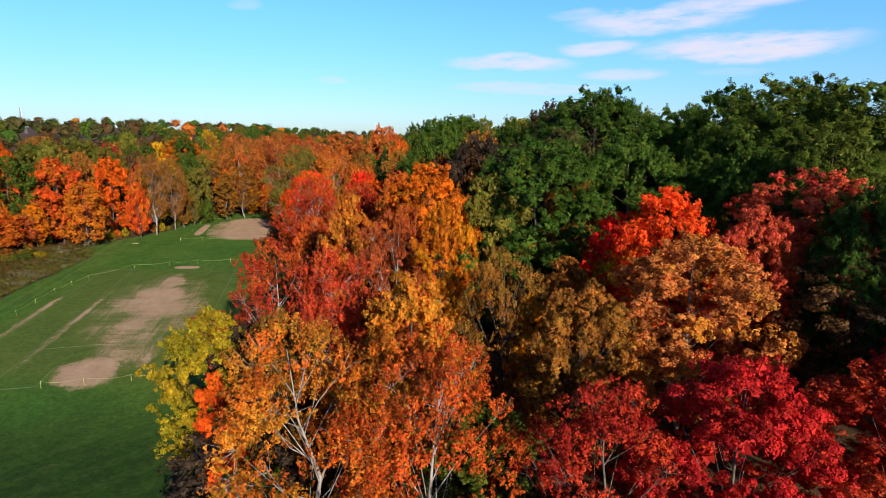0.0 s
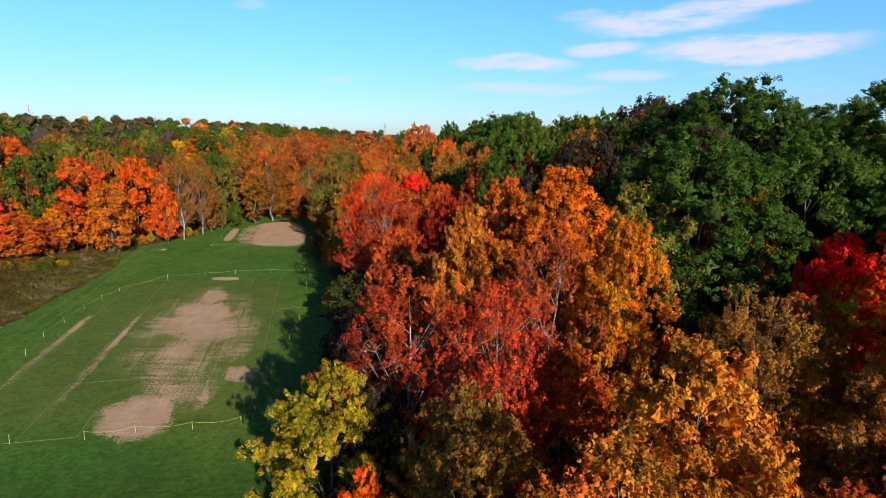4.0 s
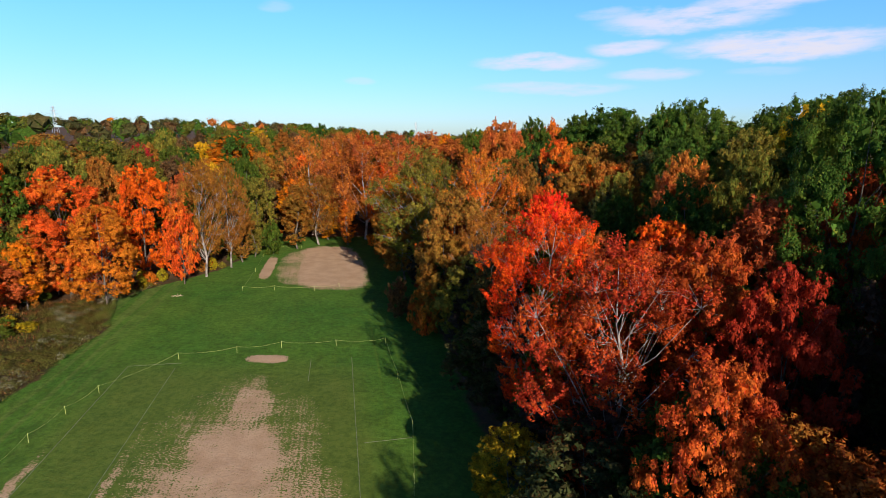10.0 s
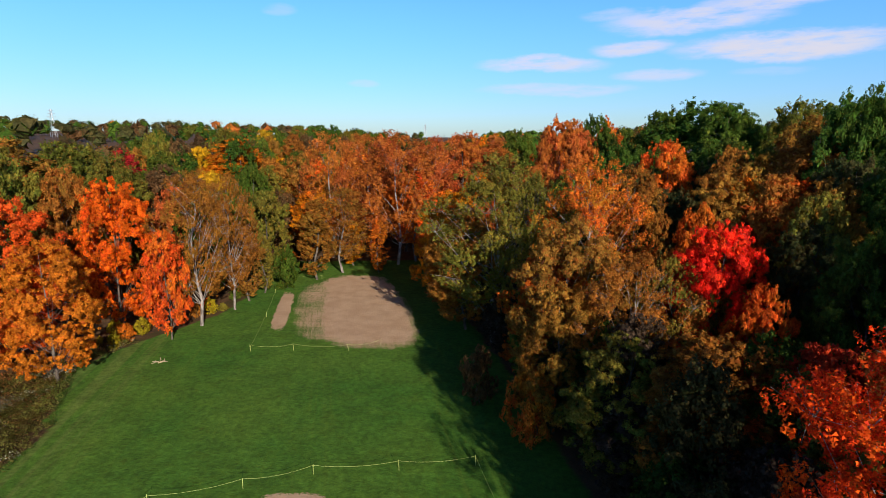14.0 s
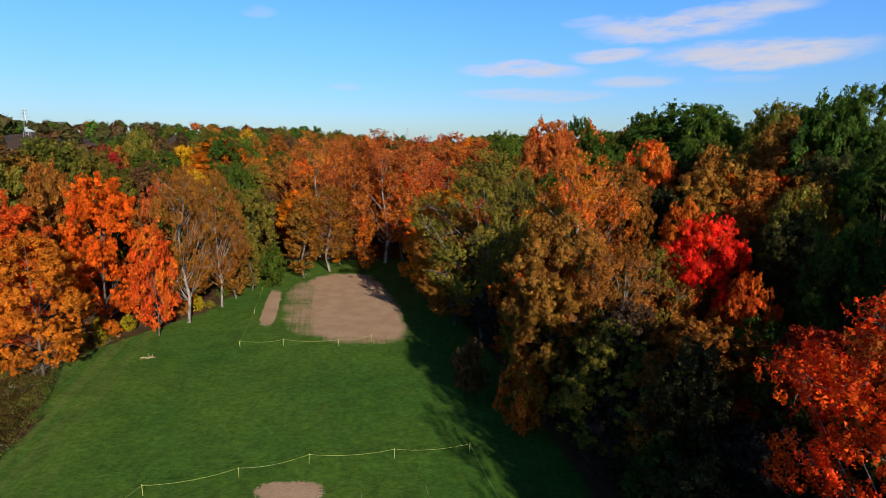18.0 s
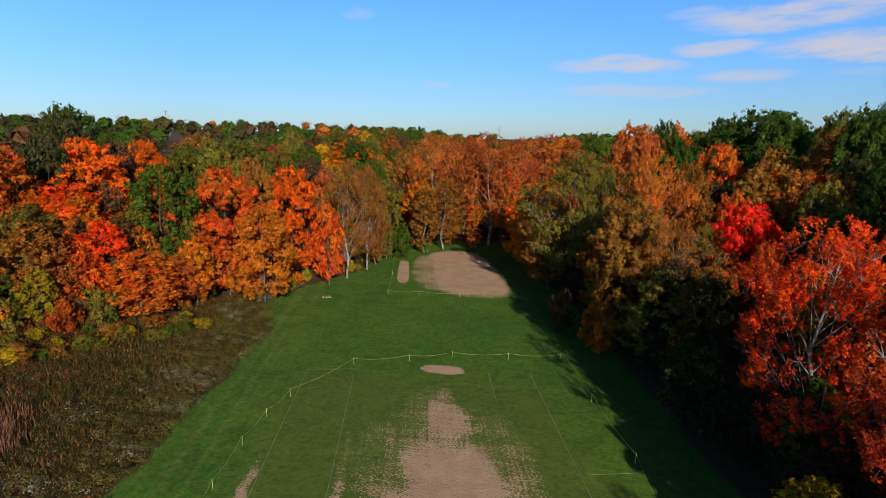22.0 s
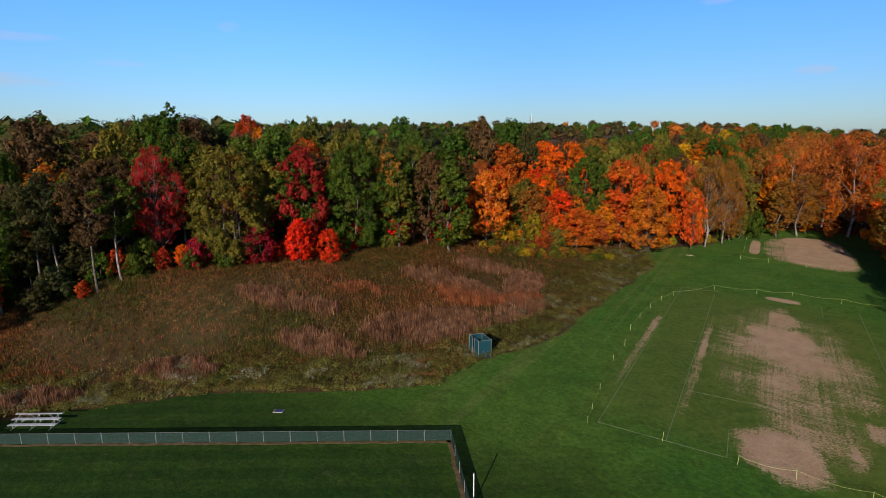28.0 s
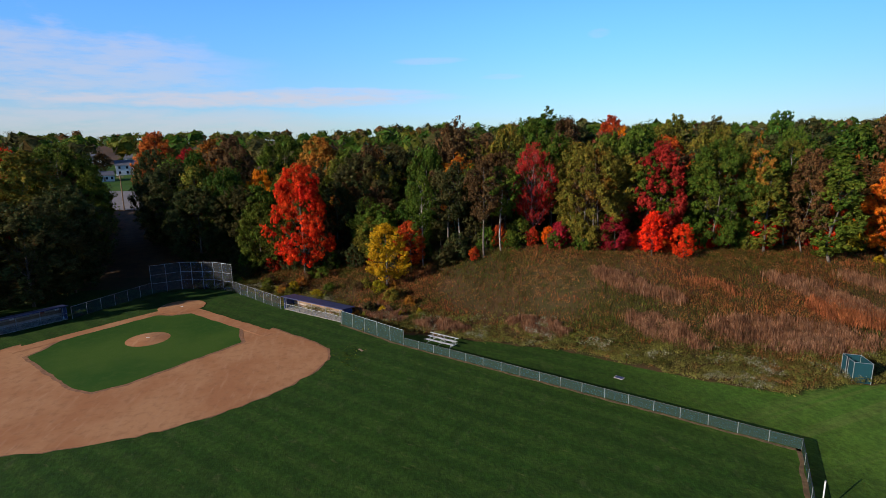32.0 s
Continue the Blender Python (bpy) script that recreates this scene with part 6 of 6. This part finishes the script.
draped("car_park", [(-262, -120), (-258, -70), (-300, -84), (-306, -136)], ASPHALT, "empty grey asphalt car park beyond the trees", "car park", 0.25)
draped("lawn", [(-306, -136), (-300, -84), (-470, -110), (-480, -210)], TURF, "green lawns between the car park and the houses", "lawn", 0.22)


def house(x, y, turn, wide, deep, high, label, garage=False):
    z = land(x, y)
    root = thing("house", x, y, z, turn, label, "house", "houses")
    w, d = wide / 2, deep / 2
    part("walls", box(bmesh.new(), (-w, -d, -1.0), (w, d, high), 0.02), SIDING, root)
    ridge = high + deep * 0.32
    bm = bmesh.new()
    v = [bm.verts.new(p) for p in ((-w - 0.4, -d - 0.5, high), (w + 0.4, -d - 0.5, high), (w + 0.4, d + 0.5, high), (-w - 0.4, d + 0.5, high), (-w - 0.4, 0, ridge), (w + 0.4, 0, ridge))]
    for f in ((0, 1, 5, 4), (2, 3, 4, 5), (0, 4, 3), (1, 2, 5), (0, 3, 2, 1)):
        bm.faces.new([v[i] for i in f])
    roof = part("roof", bm, SHINGLE, root, "grey shingle roof")
    part("chimney", box(bmesh.new(), (w * 0.3, -0.4, high), (w * 0.3 + 0.8, 0.4, ridge + 0.9), 0.02), CONCRETE, roof)
    for storey in range(max(1, int(high // 2.7))):
        for k in range(4):
            px = -w + wide * (k + 0.5) / 4
            zz = 0.9 + storey * 2.8
            win = part("window", box(bmesh.new(), (px - 0.65, d - 0.02, zz - 0.1), (px + 0.65, d + 0.07, zz + 1.5), 0.02), WHITE, root)
            part("pane", box(bmesh.new(), (px - 0.55, d + 0.05, zz), (px + 0.55, d + 0.09, zz + 1.4)), GLASS, win)
    part("door", box(bmesh.new(), (-0.5, d - 0.02, 0), (0.5, d + 0.08, 2.1), 0.02), TIMBER, root)
    if garage:
        part("garage_door", box(bmesh.new(), (w - 5.2, d - 0.02, 0), (w - 0.5, d + 0.08, 2.4), 0.02), WHITE, root)


house(-372, -124, radians(-68), 15, 9, 5.6, "two-storey white house with grey roof behind the trees", True)
house(-452, -150, radians(-75), 14, 10, 6.2, "pale house with grey gabled roof behind the trees")
house(-336, -124, radians(-60), 9, 7, 2.9, "small white shed with a low grey roof")
house(-425, -104, radians(-72), 13, 9, 5.4, "pale house half hidden by red trees")
house(-470, -185, radians(-75), 13, 9, 5.6, "distant pale house with dark roof")

yard = random.Random(63)
for x, y, colour in ((-392, -112, "green"), (-388, -146, "brown"), (-412, -128, "wine"), (-436, -134, "oak"), (-352, -143, "dusk"), (-398, -160, "olive"), (-355, -108, "bronze"),
                     (-440, -112, "brown"), (-474, -160, "oak"), (-490, -150, "dusk"), (-462, -128, "olive"), (-500, -175, "green"), (-505, -130, "oak"), (-430, -165, "dusk")):
    tree("oval", x, y, land(x, y) + yard.uniform(8, 13), yard.uniform(8, 12), colour, "low", where="beside the houses")

lamp = thing("utility_pole", -259.6, -85.6, land(-259.6, -85.6), 0, "tall brown wooden utility pole beside the car park", "pole")
part("shaft", bar(bmesh.new(), (0, 0, -0.5), (0, 0, 14.0), 0.22, 8), TIMBER, lamp)
part("crossarm", box(bmesh.new(), (-0.1, -1.2, 12.9), (0.1, 1.2, 13.15)), TIMBER, lamp)


def pylon(x, y, high):
    z = land(x, y)
    root = thing("lattice_tower", x, y, z, 0.3, "thin grey lattice power tower on the horizon", "tower", "power towers")
    for sx in (-1, 1):
        for sy in (-1, 1):
            part("leg", bar(bmesh.new(), (sx * 3, sy * 3, 0), (sx * 0.5, sy * 0.5, high), 0.22, 5), STEEL, root)
    for k in range(3):
        zz = high * (0.72 + 0.11 * k)
        part("crossarm", bar(bmesh.new(), (-5 + k, 0, zz), (5 - k, 0, zz), 0.2, 5), STEEL, root)
    for k in range(6):
        z0, z1 = high * k / 6, high * (k + 1) / 6
        a, b = 3 - 2.5 * k / 6, 3 - 2.5 * (k + 1) / 6
        part("brace", bar(bmesh.new(), (-a, -a, z0), (b, -b, z1), 0.12, 4), STEEL, root)
        part("brace", bar(bmesh.new(), (a, a, z0), (-b, b, z1), 0.12, 4), STEEL, root)


pylon(-569, 740, 34)
pylon(-145, 1119, 38)


# ---- small things on the grass ----
def dry_edge(p, q, side):
    """A strip of dead grass along the foot of a fence."""
    p, q = Vector(p), Vector(q)
    n = Vector((-(q - p).y, (q - p).x)).normalized() * side
    outline("dry_edge", [tuple(p + n * 0.06), tuple(q + n * 0.06), tuple(q + n * 0.48), tuple(p + n * 0.48)], 0.014, DEAD, "strip of dead brown grass along the fence foot", "dry grass", 0.9)


DEAD = plain("dead_grass", (0.17, 0.105, 0.052), 0.95, wear=0.5, scale=1.5)
dry_edge((-113.6, 11.3), (-76.2, 49.4), -1)
dry_edge((-125.9, 1.2), (-113.6, 11.3), -1)
dry_edge((-76.2, 49.4), (-36.0, 18.5), -1)


CLIPPINGS, BOARD = (-110.2, 2.7), (-112.7, 4.5)


def clippings(x, y):
    """Clumps of cut grass dropped beside the infield."""
    r = random.Random(3)
    rng = np.random.default_rng(12)
    cen = np.array([(x + r.gauss(0, 2.6), y + r.gauss(0, 1.1), 0.05) for k in range(70)])
    me = leaves("grass_clippings", leaf_arrays(rng, cen, np.full(70, 0.16), cen.mean(0) - (0, 0, 9), 1500, 0.07, 0.5))
    me.materials.append(LEAF["green"])
    tagged(new("grass_clippings", me), "green clumps of weeds and cut grass beside the infield", "clippings", kind="stuff")


clippings(*CLIPPINGS)
board = thing("board", *BOARD, 0, 0.5, "short brown board lying in the outfield grass", "board")
part("plank", box(bmesh.new(), (-0.55, -0.16, 0.02), (0.55, 0.16, 0.10), 0.015), TIMBER, board)
part("batten", box(bmesh.new(), (-0.45, -0.20, 0.0), (-0.35, 0.20, 0.03)), TIMBER, board)
part("batten", box(bmesh.new(), (0.35, -0.20, 0.0), (0.45, 0.20, 0.03)), TIMBER, board)
